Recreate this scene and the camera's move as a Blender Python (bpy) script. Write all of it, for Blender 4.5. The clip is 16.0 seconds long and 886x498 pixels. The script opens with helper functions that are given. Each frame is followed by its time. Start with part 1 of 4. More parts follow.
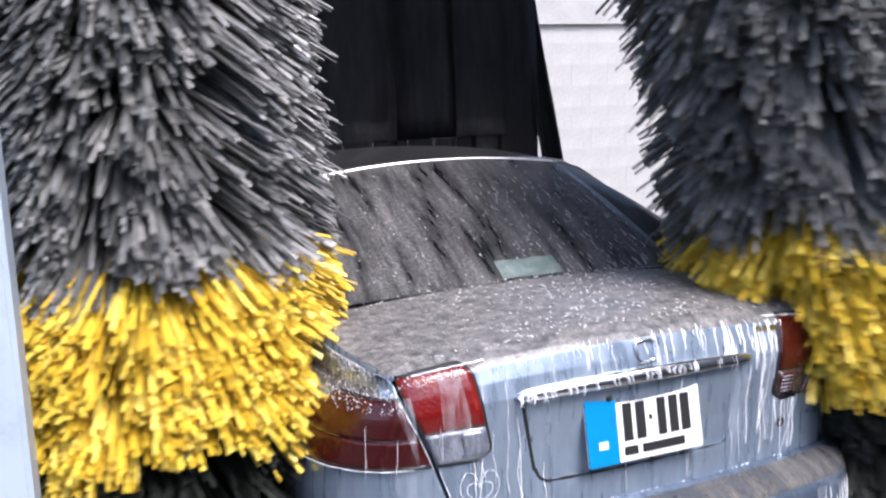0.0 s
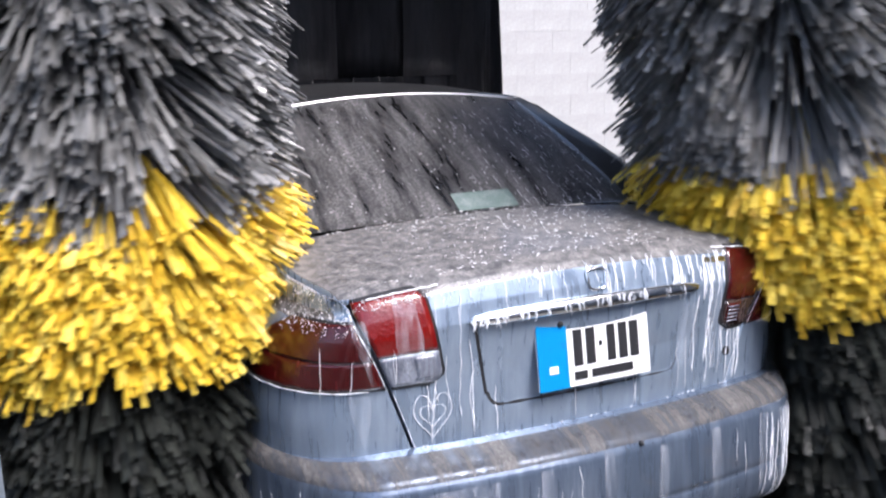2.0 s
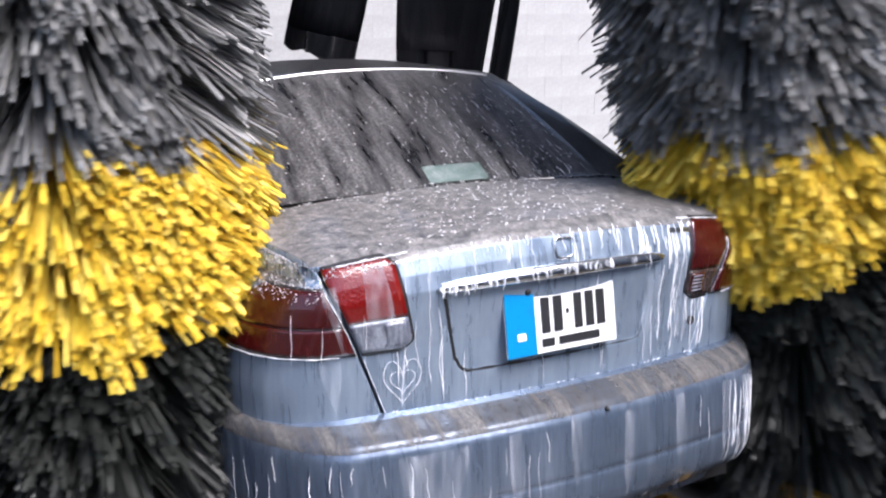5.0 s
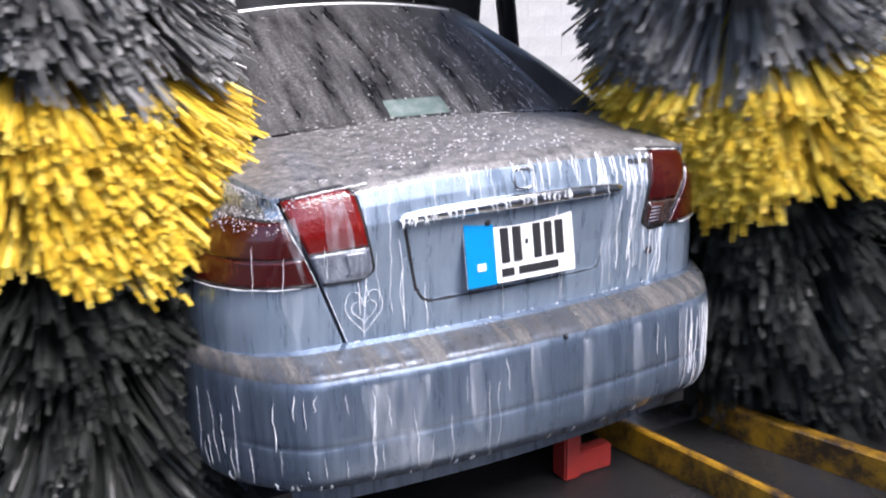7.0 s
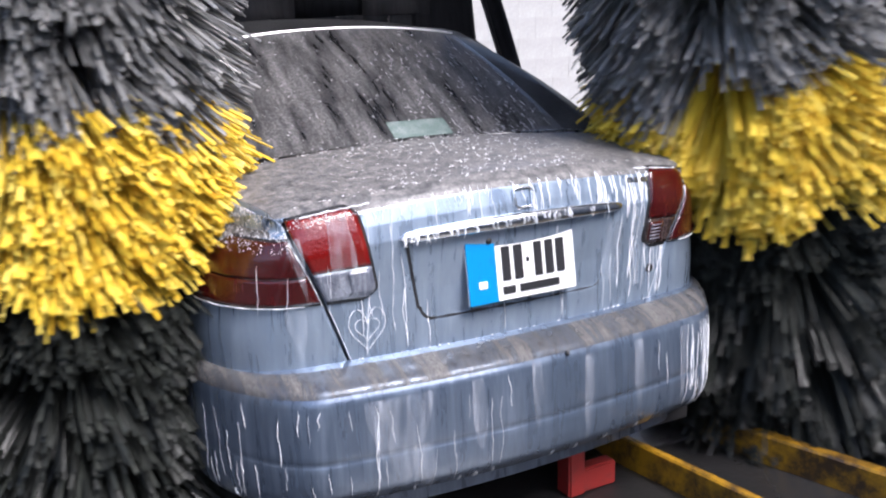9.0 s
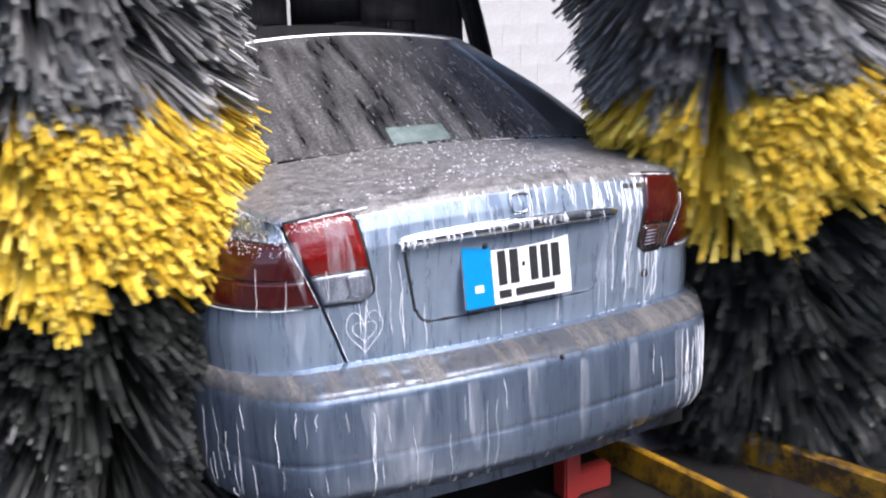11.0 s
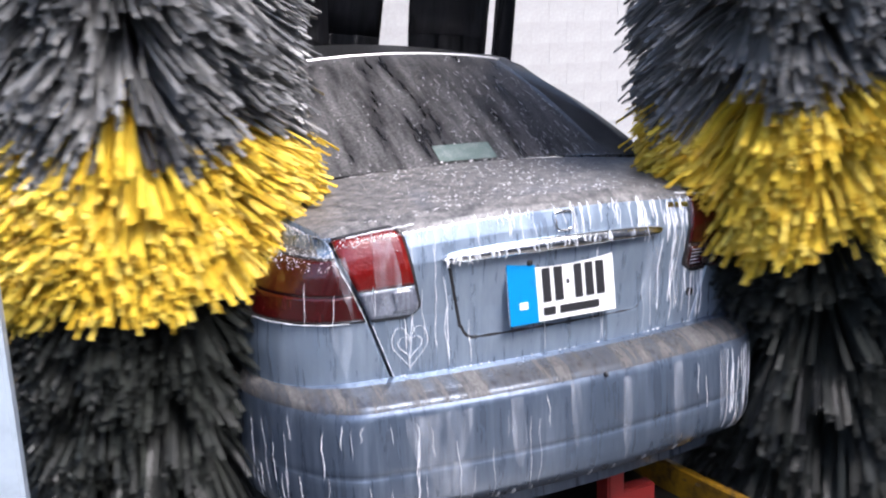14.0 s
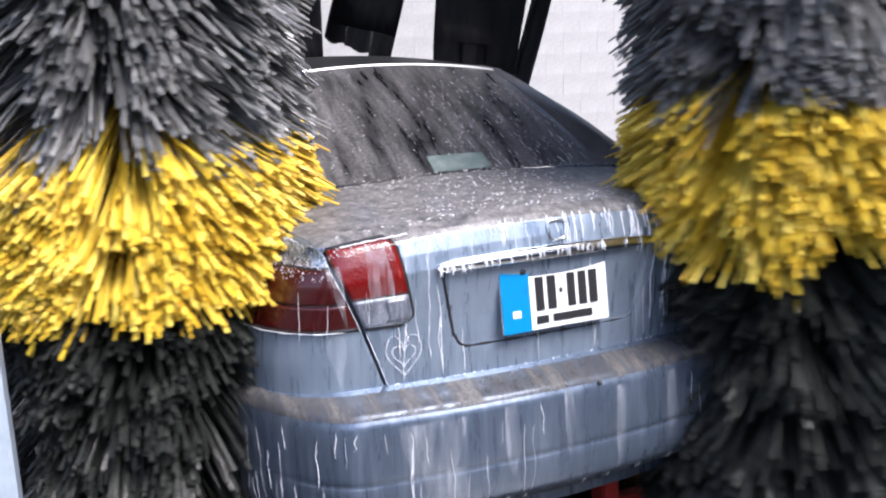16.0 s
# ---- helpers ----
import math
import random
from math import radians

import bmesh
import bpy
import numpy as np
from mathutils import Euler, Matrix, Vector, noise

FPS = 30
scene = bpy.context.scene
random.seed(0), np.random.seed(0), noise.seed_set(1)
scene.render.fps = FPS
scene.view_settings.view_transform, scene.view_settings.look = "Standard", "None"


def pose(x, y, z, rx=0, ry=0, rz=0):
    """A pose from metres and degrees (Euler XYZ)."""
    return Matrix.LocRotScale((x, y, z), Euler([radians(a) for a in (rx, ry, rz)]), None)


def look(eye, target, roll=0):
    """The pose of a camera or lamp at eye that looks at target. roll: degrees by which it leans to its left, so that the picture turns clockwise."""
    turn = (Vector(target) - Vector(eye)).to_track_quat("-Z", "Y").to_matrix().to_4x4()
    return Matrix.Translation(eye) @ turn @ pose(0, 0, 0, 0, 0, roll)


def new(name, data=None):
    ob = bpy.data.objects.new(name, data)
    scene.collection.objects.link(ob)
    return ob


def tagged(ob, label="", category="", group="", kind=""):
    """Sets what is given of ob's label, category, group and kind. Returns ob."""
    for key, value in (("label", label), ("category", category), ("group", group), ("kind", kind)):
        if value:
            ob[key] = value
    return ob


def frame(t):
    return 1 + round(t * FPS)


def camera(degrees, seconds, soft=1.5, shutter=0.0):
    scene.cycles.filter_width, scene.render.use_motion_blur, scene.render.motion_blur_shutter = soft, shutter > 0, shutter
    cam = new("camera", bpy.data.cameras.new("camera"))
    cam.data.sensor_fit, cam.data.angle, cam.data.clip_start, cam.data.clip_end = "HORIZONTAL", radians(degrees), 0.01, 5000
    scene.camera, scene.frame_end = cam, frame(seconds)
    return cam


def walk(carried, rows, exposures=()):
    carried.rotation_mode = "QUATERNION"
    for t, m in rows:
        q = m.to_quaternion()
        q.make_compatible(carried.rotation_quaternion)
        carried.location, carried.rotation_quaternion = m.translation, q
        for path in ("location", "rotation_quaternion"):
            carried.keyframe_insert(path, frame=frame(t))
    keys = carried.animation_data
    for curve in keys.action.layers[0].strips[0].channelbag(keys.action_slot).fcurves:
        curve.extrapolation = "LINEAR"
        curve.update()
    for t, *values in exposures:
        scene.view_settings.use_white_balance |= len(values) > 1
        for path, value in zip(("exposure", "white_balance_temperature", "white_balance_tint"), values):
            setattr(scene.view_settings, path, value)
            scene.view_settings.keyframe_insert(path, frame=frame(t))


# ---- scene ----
# Camera
cam = camera(51.0, 16.0, soft=2.2, shutter=0.9)
PATH = [
    (0, (-1.237, -1.784, 1.567), (-0.477, 0.045, 1.287), -2.7),
    (0.5, (-1.234, -1.804, 1.555), (-0.455, 0.013, 1.25), -3.0),
    (1, (-1.234, -1.809, 1.541), (-0.429, -0.008, 1.208), -3.1),
    (1.5, (-1.232, -1.81, 1.524), (-0.41, -0.022, 1.166), -2.5),
    (2, (-1.235, -1.817, 1.512), (-0.412, -0.035, 1.127), -1.8),
    (2.5, (-1.237, -1.822, 1.504), (-0.414, -0.045, 1.099), -1.6),
    (3, (-1.242, -1.824, 1.493), (-0.412, -0.05, 1.087), -1.4),
    (5.3, (-1.238, -1.871, 1.471), (-0.367, -0.12, 1.05), -1.5),
    (5.5, (-1.234, -1.879, 1.463), (-0.36, -0.131, 1.035), -1.5),
    (6, (-1.233, -1.888, 1.459), (-0.344, -0.157, 0.993), -1.6),
    (6.5, (-1.232, -1.887, 1.45), (-0.321, -0.18, 0.944), -1.6),
    (7, (-1.23, -1.894, 1.446), (-0.323, -0.192, 0.916), -1.6),
    (7.5, (-1.231, -1.905, 1.453), (-0.334, -0.198, 0.924), -1.5),
    (8, (-1.229, -1.916, 1.457), (-0.334, -0.203, 0.943), -1.7),
    (8.5, (-1.23, -1.922, 1.451), (-0.334, -0.204, 0.955), -1.8),
    (9, (-1.227, -1.939, 1.448), (-0.335, -0.215, 0.963), -2.1),
    (11.5, (-1.228, -1.973, 1.454), (-0.343, -0.242, 0.984), -1.8),
    (12, (-1.232, -1.973, 1.454), (-0.353, -0.237, 0.991), -1.7),
    (12.5, (-1.235, -1.981, 1.455), (-0.374, -0.235, 0.995), -1.6),
    (13, (-1.239, -1.985, 1.455), (-0.394, -0.23, 1.001), -1.5),
    (13.5, (-1.245, -1.99, 1.458), (-0.415, -0.225, 1.015), -1.7),
    (14, (-1.242, -2.0, 1.46), (-0.436, -0.222, 1.024), -2.0),
    (14.5, (-1.245, -2.0, 1.467), (-0.446, -0.219, 1.033), -2.0),
    (15, (-1.241, -2.008, 1.465), (-0.449, -0.221, 1.041), -1.9),
    (15.5, (-1.245, -2.012, 1.466), (-0.444, -0.228, 1.048), -1.9),
    (16, (-1.237, -2.021, 1.46), (-0.426, -0.24, 1.046), -2.1),
]
EXPOSURE = 1.4
walk(cam, [(t, look(eye, target, roll)) for t, eye, target, roll in PATH],
     exposures=[(0.0, EXPOSURE, 6120, 17), (16.0, EXPOSURE, 6120, 17)])

# World and sun: a bright hazy sky behind the camera and over the yard
world = bpy.data.worlds.new("World")
scene.world = world
world.use_nodes = True
wn = world.node_tree
sky = wn.nodes.new("ShaderNodeTexSky")
sky.sky_type, sky.sun_disc = "NISHITA", False
sky.sun_elevation, sky.sun_rotation = radians(53), radians(157)
sky.dust_density, sky.ozone_density = 3.0, 1.0
wn.links.new(sky.outputs[0], wn.nodes["Background"].inputs[0])
wn.nodes["Background"].inputs[1].default_value = 0.15
sun = new("sun", bpy.data.lights.new("sun", "SUN"))
sun.data.energy, sun.data.angle, sun.data.color = 2.3, radians(24), (1.0, 0.98, 0.95)
sun.matrix_world = look((2.0, -4.8, 6.9), (0, 0, 0))


# ---------------------------------------------------------------- materials
def material(name, base, rough=0.5, metal=0.0, coat=0.0, spec=0.5):
    m = bpy.data.materials.new(name)
    m.use_nodes = True
    b = m.node_tree.nodes["Principled BSDF"]
    b.inputs["Base Color"].default_value = (*base, 1)
    b.inputs["Roughness"].default_value = rough
    b.inputs["Metallic"].default_value = metal
    b.inputs["Coat Weight"].default_value = coat
    b.inputs["Coat Roughness"].default_value = 0.06
    b.inputs["Specular IOR Level"].default_value = spec
    return m


def nodes(m):
    t = m.node_tree
    return t, t.nodes["Principled BSDF"]


def noise_tex(t, scale, detail=4.0, stretch=(1, 1, 1), rough=0.6):
    co = t.nodes.new("ShaderNodeTexCoord")
    mp = t.nodes.new("ShaderNodeMapping")
    mp.inputs["Scale"].default_value = stretch
    n = t.nodes.new("ShaderNodeTexNoise")
    n.inputs["Scale"].default_value, n.inputs["Detail"].default_value, n.inputs["Roughness"].default_value = scale, detail, rough
    t.links.new(co.outputs["Object"], mp.inputs[0])
    t.links.new(mp.outputs[0], n.inputs["Vector"])
    return n.outputs["Fac"]


def ramp(t, fac, stops):
    r = t.nodes.new("ShaderNodeValToRGB")
    e = r.color_ramp.elements
    while len(e) < len(stops):
        e.new(0.5)
    for k, (p, c) in zip(e, stops):
        k.position, k.color = p, (*c, 1) if len(c) == 3 else c
    t.links.new(fac, r.inputs[0])
    return r.outputs[0]


def mix(t, fac, a, b, mode="MIX"):
    m = t.nodes.new("ShaderNodeMix")
    m.data_type, m.blend_type = "RGBA", mode
    for sock, v in ((m.inputs[0], fac), (m.inputs[6], a), (m.inputs[7], b)):
        if hasattr(v, "is_linked"):
            t.links.new(v, sock)
        else:
            sock.default_value = v if isinstance(v, float) else (*v, 1)
    return m.outputs[2]


def bump(t, b, height, strength, distance=0.01):
    n = t.nodes.new("ShaderNodeBump")
    n.inputs["Strength"].default_value, n.inputs["Distance"].default_value = strength, distance
    t.links.new(height, n.inputs["Height"])
    t.links.new(n.outputs[0], b.inputs["Normal"])


def grey(v):
    return (v, v, v)


def make_paint(name, base, film_colour, lo, hi):
    """Grey-blue metallic paint under a drying film of soapy water that ran downwards."""
    m = material(name, base, 0.3, 0.55, 0.8)
    t, b = nodes(m)
    runs = noise_tex(t, 9, 5, (4.0, 4.0, 0.35))
    fine = noise_tex(t, 60, 3, (1, 1, 0.25))
    film = ramp(t, runs, [(lo, grey(0)), (hi, grey(0.7))])
    film2 = mix(t, 0.35, film, ramp(t, fine, [(0.45, grey(0)), (0.75, grey(1))]), "MULTIPLY")
    c = mix(t, film2, base, film_colour)
    t.links.new(c, b.inputs["Base Color"])
    t.links.new(ramp(t, runs, [(0.3, grey(0.18)), (0.75, grey(0.5))]), b.inputs["Roughness"])
    bump(t, b, fine, 0.12, 0.004)
    return m


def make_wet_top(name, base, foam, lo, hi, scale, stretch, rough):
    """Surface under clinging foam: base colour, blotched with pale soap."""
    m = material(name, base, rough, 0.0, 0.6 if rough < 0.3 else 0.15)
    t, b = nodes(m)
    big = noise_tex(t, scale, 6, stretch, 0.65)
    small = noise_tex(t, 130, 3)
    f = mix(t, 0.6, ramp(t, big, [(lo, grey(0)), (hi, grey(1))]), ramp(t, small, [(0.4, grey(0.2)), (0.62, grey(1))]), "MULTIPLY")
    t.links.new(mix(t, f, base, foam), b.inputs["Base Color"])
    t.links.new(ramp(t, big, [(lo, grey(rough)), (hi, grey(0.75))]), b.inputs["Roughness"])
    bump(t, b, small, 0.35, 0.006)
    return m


def make_bristle(name, colours, rough, spec):
    """Polyethylene strands, each its own shade, wet."""
    m = material(name, colours[1], rough, 0, 0.1, spec)
    t, b = nodes(m)
    g = t.nodes.new("ShaderNodeNewGeometry")
    c = ramp(t, g.outputs["Random Per Island"], [(0.0, colours[0]), (0.55, colours[1]), (1.0, colours[2])])
    n = noise_tex(t, 35, 3)
    c = mix(t, 0.3, c, ramp(t, n, [(0.3, grey(0.5)), (0.7, grey(1.0))]), "MULTIPLY")
    t.links.new(c, b.inputs["Base Color"])
    return m


def make_concrete(name, a, c, rough=0.8, scale=3.0):
    m = material(name, a, rough)
    t, b = nodes(m)
    n1, n2 = noise_tex(t, scale, 8), noise_tex(t, scale * 14, 4)
    col = mix(t, 0.35, ramp(t, n1, [(0.3, a), (0.7, c)]), ramp(t, n2, [(0.3, grey(0.6)), (0.7, grey(1.0))]), "MULTIPLY")
    t.links.new(col, b.inputs["Base Color"])
    t.links.new(ramp(t, n1, [(0.3, grey(rough)), (0.75, grey(max(rough - 0.45, 0.12)))]), b.inputs["Roughness"])
    bump(t, b, n2, 0.3, 0.01)
    return m


def make_worn(name, base, worn, rough=0.45, lo=0.5, hi=0.68, scale=14):
    """Painted steel, scuffed and dirty."""
    m = material(name, base, rough)
    t, b = nodes(m)
    n = noise_tex(t, scale, 7, (1, 1, 1), 0.7)
    t.links.new(mix(t, ramp(t, n, [(lo, grey(0)), (hi, grey(1))]), base, worn), b.inputs["Base Color"])
    bump(t, b, n, 0.2, 0.004)
    return m


def make_cloth():
    m = material("wet_black_felt", (0.012, 0.012, 0.014), 0.6, 0, 0, 0.3)
    t, b = nodes(m)
    n = noise_tex(t, 25, 5, (1, 1, 0.15))
    t.links.new(ramp(t, n, [(0.3, (0.006, 0.006, 0.007)), (0.7, (0.022, 0.022, 0.026))]), b.inputs["Base Color"])
    bump(t, b, n, 0.4, 0.02)
    return m


def make_film():
    """Foam clinging in a broken sheet: bare where it has run off."""
    m = material("foam_film", (0.5, 0.47, 0.42), 0.65)
    t, b = nodes(m)
    n = noise_tex(t, 10, 6, (2.0, 0.25, 0.25), 0.7)
    f = noise_tex(t, 150, 3, (1, 0.6, 0.6))
    grain = ramp(t, f, [(0.3, (0.085, 0.081, 0.077)), (0.75, (0.21, 0.2, 0.187))])
    t.links.new(mix(t, ramp(t, n, [(0.35, grey(0)), (0.65, grey(1))]), (0.05, 0.048, 0.046), grain), b.inputs["Base Color"])
    t.links.new(ramp(t, n, [(0.3, grey(0.3)), (0.62, grey(0.88))]), b.inputs["Alpha"])
    bump(t, b, f, 0.8, 0.01)
    return m


def make_smear():
    """Thin half-clear soap film in upright streaks; also stands in for a lens reflection."""
    m = material("soap_sheen_smear", (0.72, 0.76, 0.82), 0.35)
    t, b = nodes(m)
    n = noise_tex(t, 12, 5, (4.5, 4.5, 0.35), 0.65)
    t.links.new(ramp(t, n, [(0.36, grey(0.0)), (0.55, grey(0.13)), (0.75, grey(0.36))]), b.inputs["Alpha"])
    return m


SMEAR = make_smear()
# One paint twice: darker for the bumper's shade, paler for film and sky
PAINT_SHADED = make_paint("shaded_car_paint", (0.105, 0.14, 0.195), (0.33, 0.39, 0.47), 0.5, 0.85)
PAINT_FILM = make_paint("soap_filmed_car_paint", (0.215, 0.28, 0.365), (0.46, 0.54, 0.625), 0.3, 0.75)
DECK = make_wet_top("dark_deck_paint", (0.05, 0.05, 0.052), (0.3, 0.285, 0.27), 0.34, 0.7, 34, (1, 1, 1), 0.5)
GLASS_FOAM = make_wet_top("foamed_tinted_glass", (0.02, 0.02, 0.022), (0.36, 0.35, 0.345), 0.36, 0.74, 5, (3.8, 0.6, 0.6), 0.25)
# car paint blackened for the dark surroundings it mirrors
ROOF_DIMMED = make_wet_top("dimmed_roof_paint", (0.022, 0.022, 0.023), (0.09, 0.088, 0.085), 0.45, 0.85, 9, (1, 1, 1), 0.6)
FOAM = material("foam", (0.82, 0.84, 0.86), 0.4)
SPECK = material("grey_foam", (0.5, 0.5, 0.5), 0.5)
FILM = make_film()
DARK = material("dark_trim", (0.012, 0.012, 0.013), 0.5)
WINDOW = material("tinted_window", (0.008, 0.009, 0.01), 0.06, 0, 0.5)
CHROME = make_worn("chrome", (0.8, 0.81, 0.82), (0.5, 0.51, 0.52), 0.16, 0.5, 0.62, 40)
EDGE_GLINT = material("edge_glint", (0.9, 0.9, 0.9), 0.3, 0.6)
CHROME.node_tree.nodes["Principled BSDF"].inputs["Metallic"].default_value = 1.0
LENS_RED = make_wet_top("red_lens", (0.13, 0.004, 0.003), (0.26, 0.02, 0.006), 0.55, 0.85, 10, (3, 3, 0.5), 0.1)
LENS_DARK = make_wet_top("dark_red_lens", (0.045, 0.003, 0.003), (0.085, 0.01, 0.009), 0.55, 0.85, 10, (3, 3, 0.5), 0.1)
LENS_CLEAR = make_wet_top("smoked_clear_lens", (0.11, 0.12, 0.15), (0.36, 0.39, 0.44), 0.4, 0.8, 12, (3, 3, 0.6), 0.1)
# clear lens again, darkened for the shade on the right-hand lamp
LENS_CLEAR_SHADED = make_wet_top("shaded_clear_lens", (0.035, 0.022, 0.02), (0.09, 0.07, 0.065), 0.45, 0.8, 12, (3, 3, 0.6), 0.12)
PLATE_WHITE = make_worn("plate_white", (0.78, 0.78, 0.76), (0.62, 0.62, 0.6), 0.35, 0.55, 0.75, 30)
PLATE_BLUE = make_worn("plate_blue", (0.0, 0.2, 0.46), (0.01, 0.15, 0.34), 0.35, 0.55, 0.75, 30)
INK = material("plate_ink", (0.02, 0.02, 0.022), 0.4)
RUBBER = make_worn("tyre_rubber", (0.015, 0.015, 0.015), (0.04, 0.04, 0.04), 0.7)
ALLOY = make_worn("wheel_alloy", (0.4, 0.41, 0.42), (0.25, 0.25, 0.25), 0.35)
YELLOW = make_bristle("yellow_strand", ((0.58, 0.35, 0.018), (0.72, 0.5, 0.04), (0.84, 0.65, 0.12)), 0.48, 0.35)
# One black strand in two tones: top light and belt shade put into colour
BLACK_LIT = make_bristle("lit_black_strand", ((0.06, 0.061, 0.06), (0.125, 0.126, 0.122), (0.28, 0.275, 0.265)), 0.36, 0.7)
BLACK_SHADED = make_bristle("shaded_black_strand", ((0.009, 0.0105, 0.009), (0.018, 0.02, 0.0175), (0.036, 0.04, 0.034)), 0.5, 0.2)
STICKER = make_wet_top("pale_sticker", (0.1, 0.14, 0.125), (0.26, 0.29, 0.28), 0.45, 0.8, 20, (1, 1, 1), 0.4)
CLOTH = make_cloth()
POST_PAINT = make_worn("grey_blue_post_paint", (0.34, 0.4, 0.455), (0.28, 0.33, 0.37), 0.4)
RAIL_PAINT = make_worn("yellow_rail_paint", (0.4, 0.21, 0.012), (0.045, 0.027, 0.014), 0.4, 0.4, 0.58, 7)
RED_PAINT = make_worn("red_stop_paint", (0.32, 0.025, 0.02), (0.2, 0.03, 0.025), 0.45)
STEEL = make_worn("wet_dark_steel", (0.03, 0.03, 0.032), (0.09, 0.085, 0.08), 0.3)
FLOOR = make_concrete("wet_concrete_floor", (0.01, 0.01, 0.011), (0.03, 0.029, 0.028), 0.5, 1.5)
WALL = make_concrete("added_wall_paint", (0.18, 0.18, 0.178), (0.25, 0.25, 0.245), 0.85)
YARD = make_concrete("pale_block_wall", (0.33, 0.325, 0.315), (0.4, 0.395, 0.385), 0.9)
CEIL = make_concrete("added_slab", (0.2, 0.2, 0.2), (0.28, 0.28, 0.28), 0.8)
SHAFT = make_worn("shaft_steel", (0.05, 0.05, 0.05), (0.12, 0.11, 0.1), 0.4)


# ---------------------------------------------------------------- mesh helpers
def mesh_ob(name, bm, mat, parent=None, label="", smooth=True):
    bmesh.ops.recalc_face_normals(bm, faces=bm.faces)
    me = bpy.data.meshes.new(name)
    bm.to_mesh(me)
    bm.free()
    if smooth:
        for p in me.polygons:
            p.use_smooth = True
    for m in (mat if isinstance(mat, (list, tuple)) else (mat,)):
        me.materials.append(m)
    ob = new(name, me)
    ob.parent = parent
    if label:
        tagged(ob, label=label)
    return ob


def part(name, bm, mat, parent, label="", smooth=True):
    return mesh_ob(name, bm, mat, parent, label, smooth)


def box(bm, lo, hi, bevel=0.0):
    r = bmesh.ops.create_cube(bm, size=1.0)["verts"]
    for v in r:
        v.co = Vector([(lo[i] + hi[i]) / 2 + v.co[i] * (hi[i] - lo[i]) for i in range(3)])
    if bevel:
        es = {e for v in r for e in v.link_edges}
        bmesh.ops.bevel(bm, geom=list(es), offset=bevel, segments=2, affect="EDGES")
    return r


def box_ob(name, lo, hi, mat, parent=None, label="", bevel=0.0):
    bm = bmesh.new()
    box(bm, lo, hi, bevel)
    return mesh_ob(name, bm, mat, parent, label, smooth=False)


def grid_faces(bm, rows, close=False):
    """Faces between rows of points."""
    vs = [[bm.verts.new(p) for p in r] for r in rows]
    for a, b in zip(vs, vs[1:]):
        n = len(a)
        for i in range(n if close else n - 1):
            k = (i + 1) % n
            bm.faces.new((a[i], a[k], b[k], b[i]))
    return vs


def lathe(bm, profile, n=32, axis="z", centre=(0, 0, 0)):
    rows = []
    for r, h in profile:
        ring = []
        for i in range(n):
            a = 2 * math.pi * i / n
            p = (r * math.cos(a), r * math.sin(a), h) if axis == "z" else (h, r * math.cos(a), r * math.sin(a))
            ring.append(Vector(p) + Vector(centre))
        rows.append(ring)
    grid_faces(bm, rows, close=True)


# ---------------------------------------------------------------- the place
def build_place():
    bm = bmesh.new()
    grid_faces(bm, [[(-400, -400, 0), (400, -400, 0)], [(-400, 400, 0), (400, 400, 0)]])
    tagged(mesh_ob("ground", bm, FLOOR, smooth=False), "wet grey concrete floor of the wash bay and yard", "ground", kind="structure")
    # Added walls, out of view: their heights block or let in light.
    for name, lo, hi in (("added_wall_west", (-2.6, -4.6, 0), (-2.4, 4.2, 1.1)), ("added_wall_east", (2.4, -4.6, 0), (2.6, 2.3, 4.2)), ("added_wall_south", (-2.4, -4.6, 0), (2.4, -4.4, 2.3))):
        tagged(box_ob(name, lo, hi, WALL), "plain wall added to shape the light", "wall", kind="structure")
    # unseen slab, added: shades the car's roof and holds the curtain
    tagged(box_ob("ceiling", (-2.6, 1.0, 3.2), (2.6, 3.6, 3.4), CEIL), "unseen grey slab added overhead to dim the light", "ceiling", kind="structure")
    yard = tagged(box_ob("wall_yard", (-6, 6.0, 0), (9, 6.25, 2.38), YARD), "sunlit whitish concrete block wall of the yard", "wall", kind="structure")
    tagged(box_ob("trim", (-6, 5.96, 2.38), (9, 6.3, 3.2), YARD, label="pale plastered beam along the top of the wall"), category="trim", kind="structure")
    return yard


YARD_WALL = build_place()
tagged(box_ob("steel_post", (-1.6, -0.72, 0), (-1.288, -0.55, 3.2), POST_PAINT, bevel=0.006), "smooth pale grey-blue painted steel post beside the brush", "post")


# ---------------------------------------------------------------- the car
CORNER_X, CORNER_RX, CORNER_RY = 0.53, 0.24, 0.29


def plan_line():
    """Half outline of the car from above: rear middle, corner, side, nose."""
    pts = [(x, 0.05 * (x / 0.6) ** 2) for x in np.linspace(0, CORNER_X, 30)]
    y0 = pts[-1][1]
    for a in np.linspace(0, math.pi / 2, 24)[1:]:
        pts.append((CORNER_X + CORNER_RX * math.sin(a) ** 0.9, y0 + CORNER_RY * (1 - math.cos(a)) + 0.02 * math.sin(a)))
    ye = pts[-1][1]
    for y in np.linspace(ye, 3.75, 60)[1:]:
        f = min((y - ye) / 0.9, 1.0)
        pts.append((CORNER_X + CORNER_RX + 0.035 * f * (2 - f), y))
    xe = pts[-1][0]
    for a in np.linspace(0, math.pi / 2, 24)[1:]:
        pts.append((xe - 0.35 * (1 - math.cos(a)), 3.75 + 0.5 * math.sin(a)))
    for x in np.linspace(pts[-1][0], 0, 20)[1:]:
        pts.append((x, 4.25 + 0.13 * (1 - (x / 0.5) ** 2)))
    return np.array(pts)


PLAN = plan_line()
ARC = np.concatenate(([0], np.cumsum(np.hypot(*np.diff(PLAN, axis=0).T))))
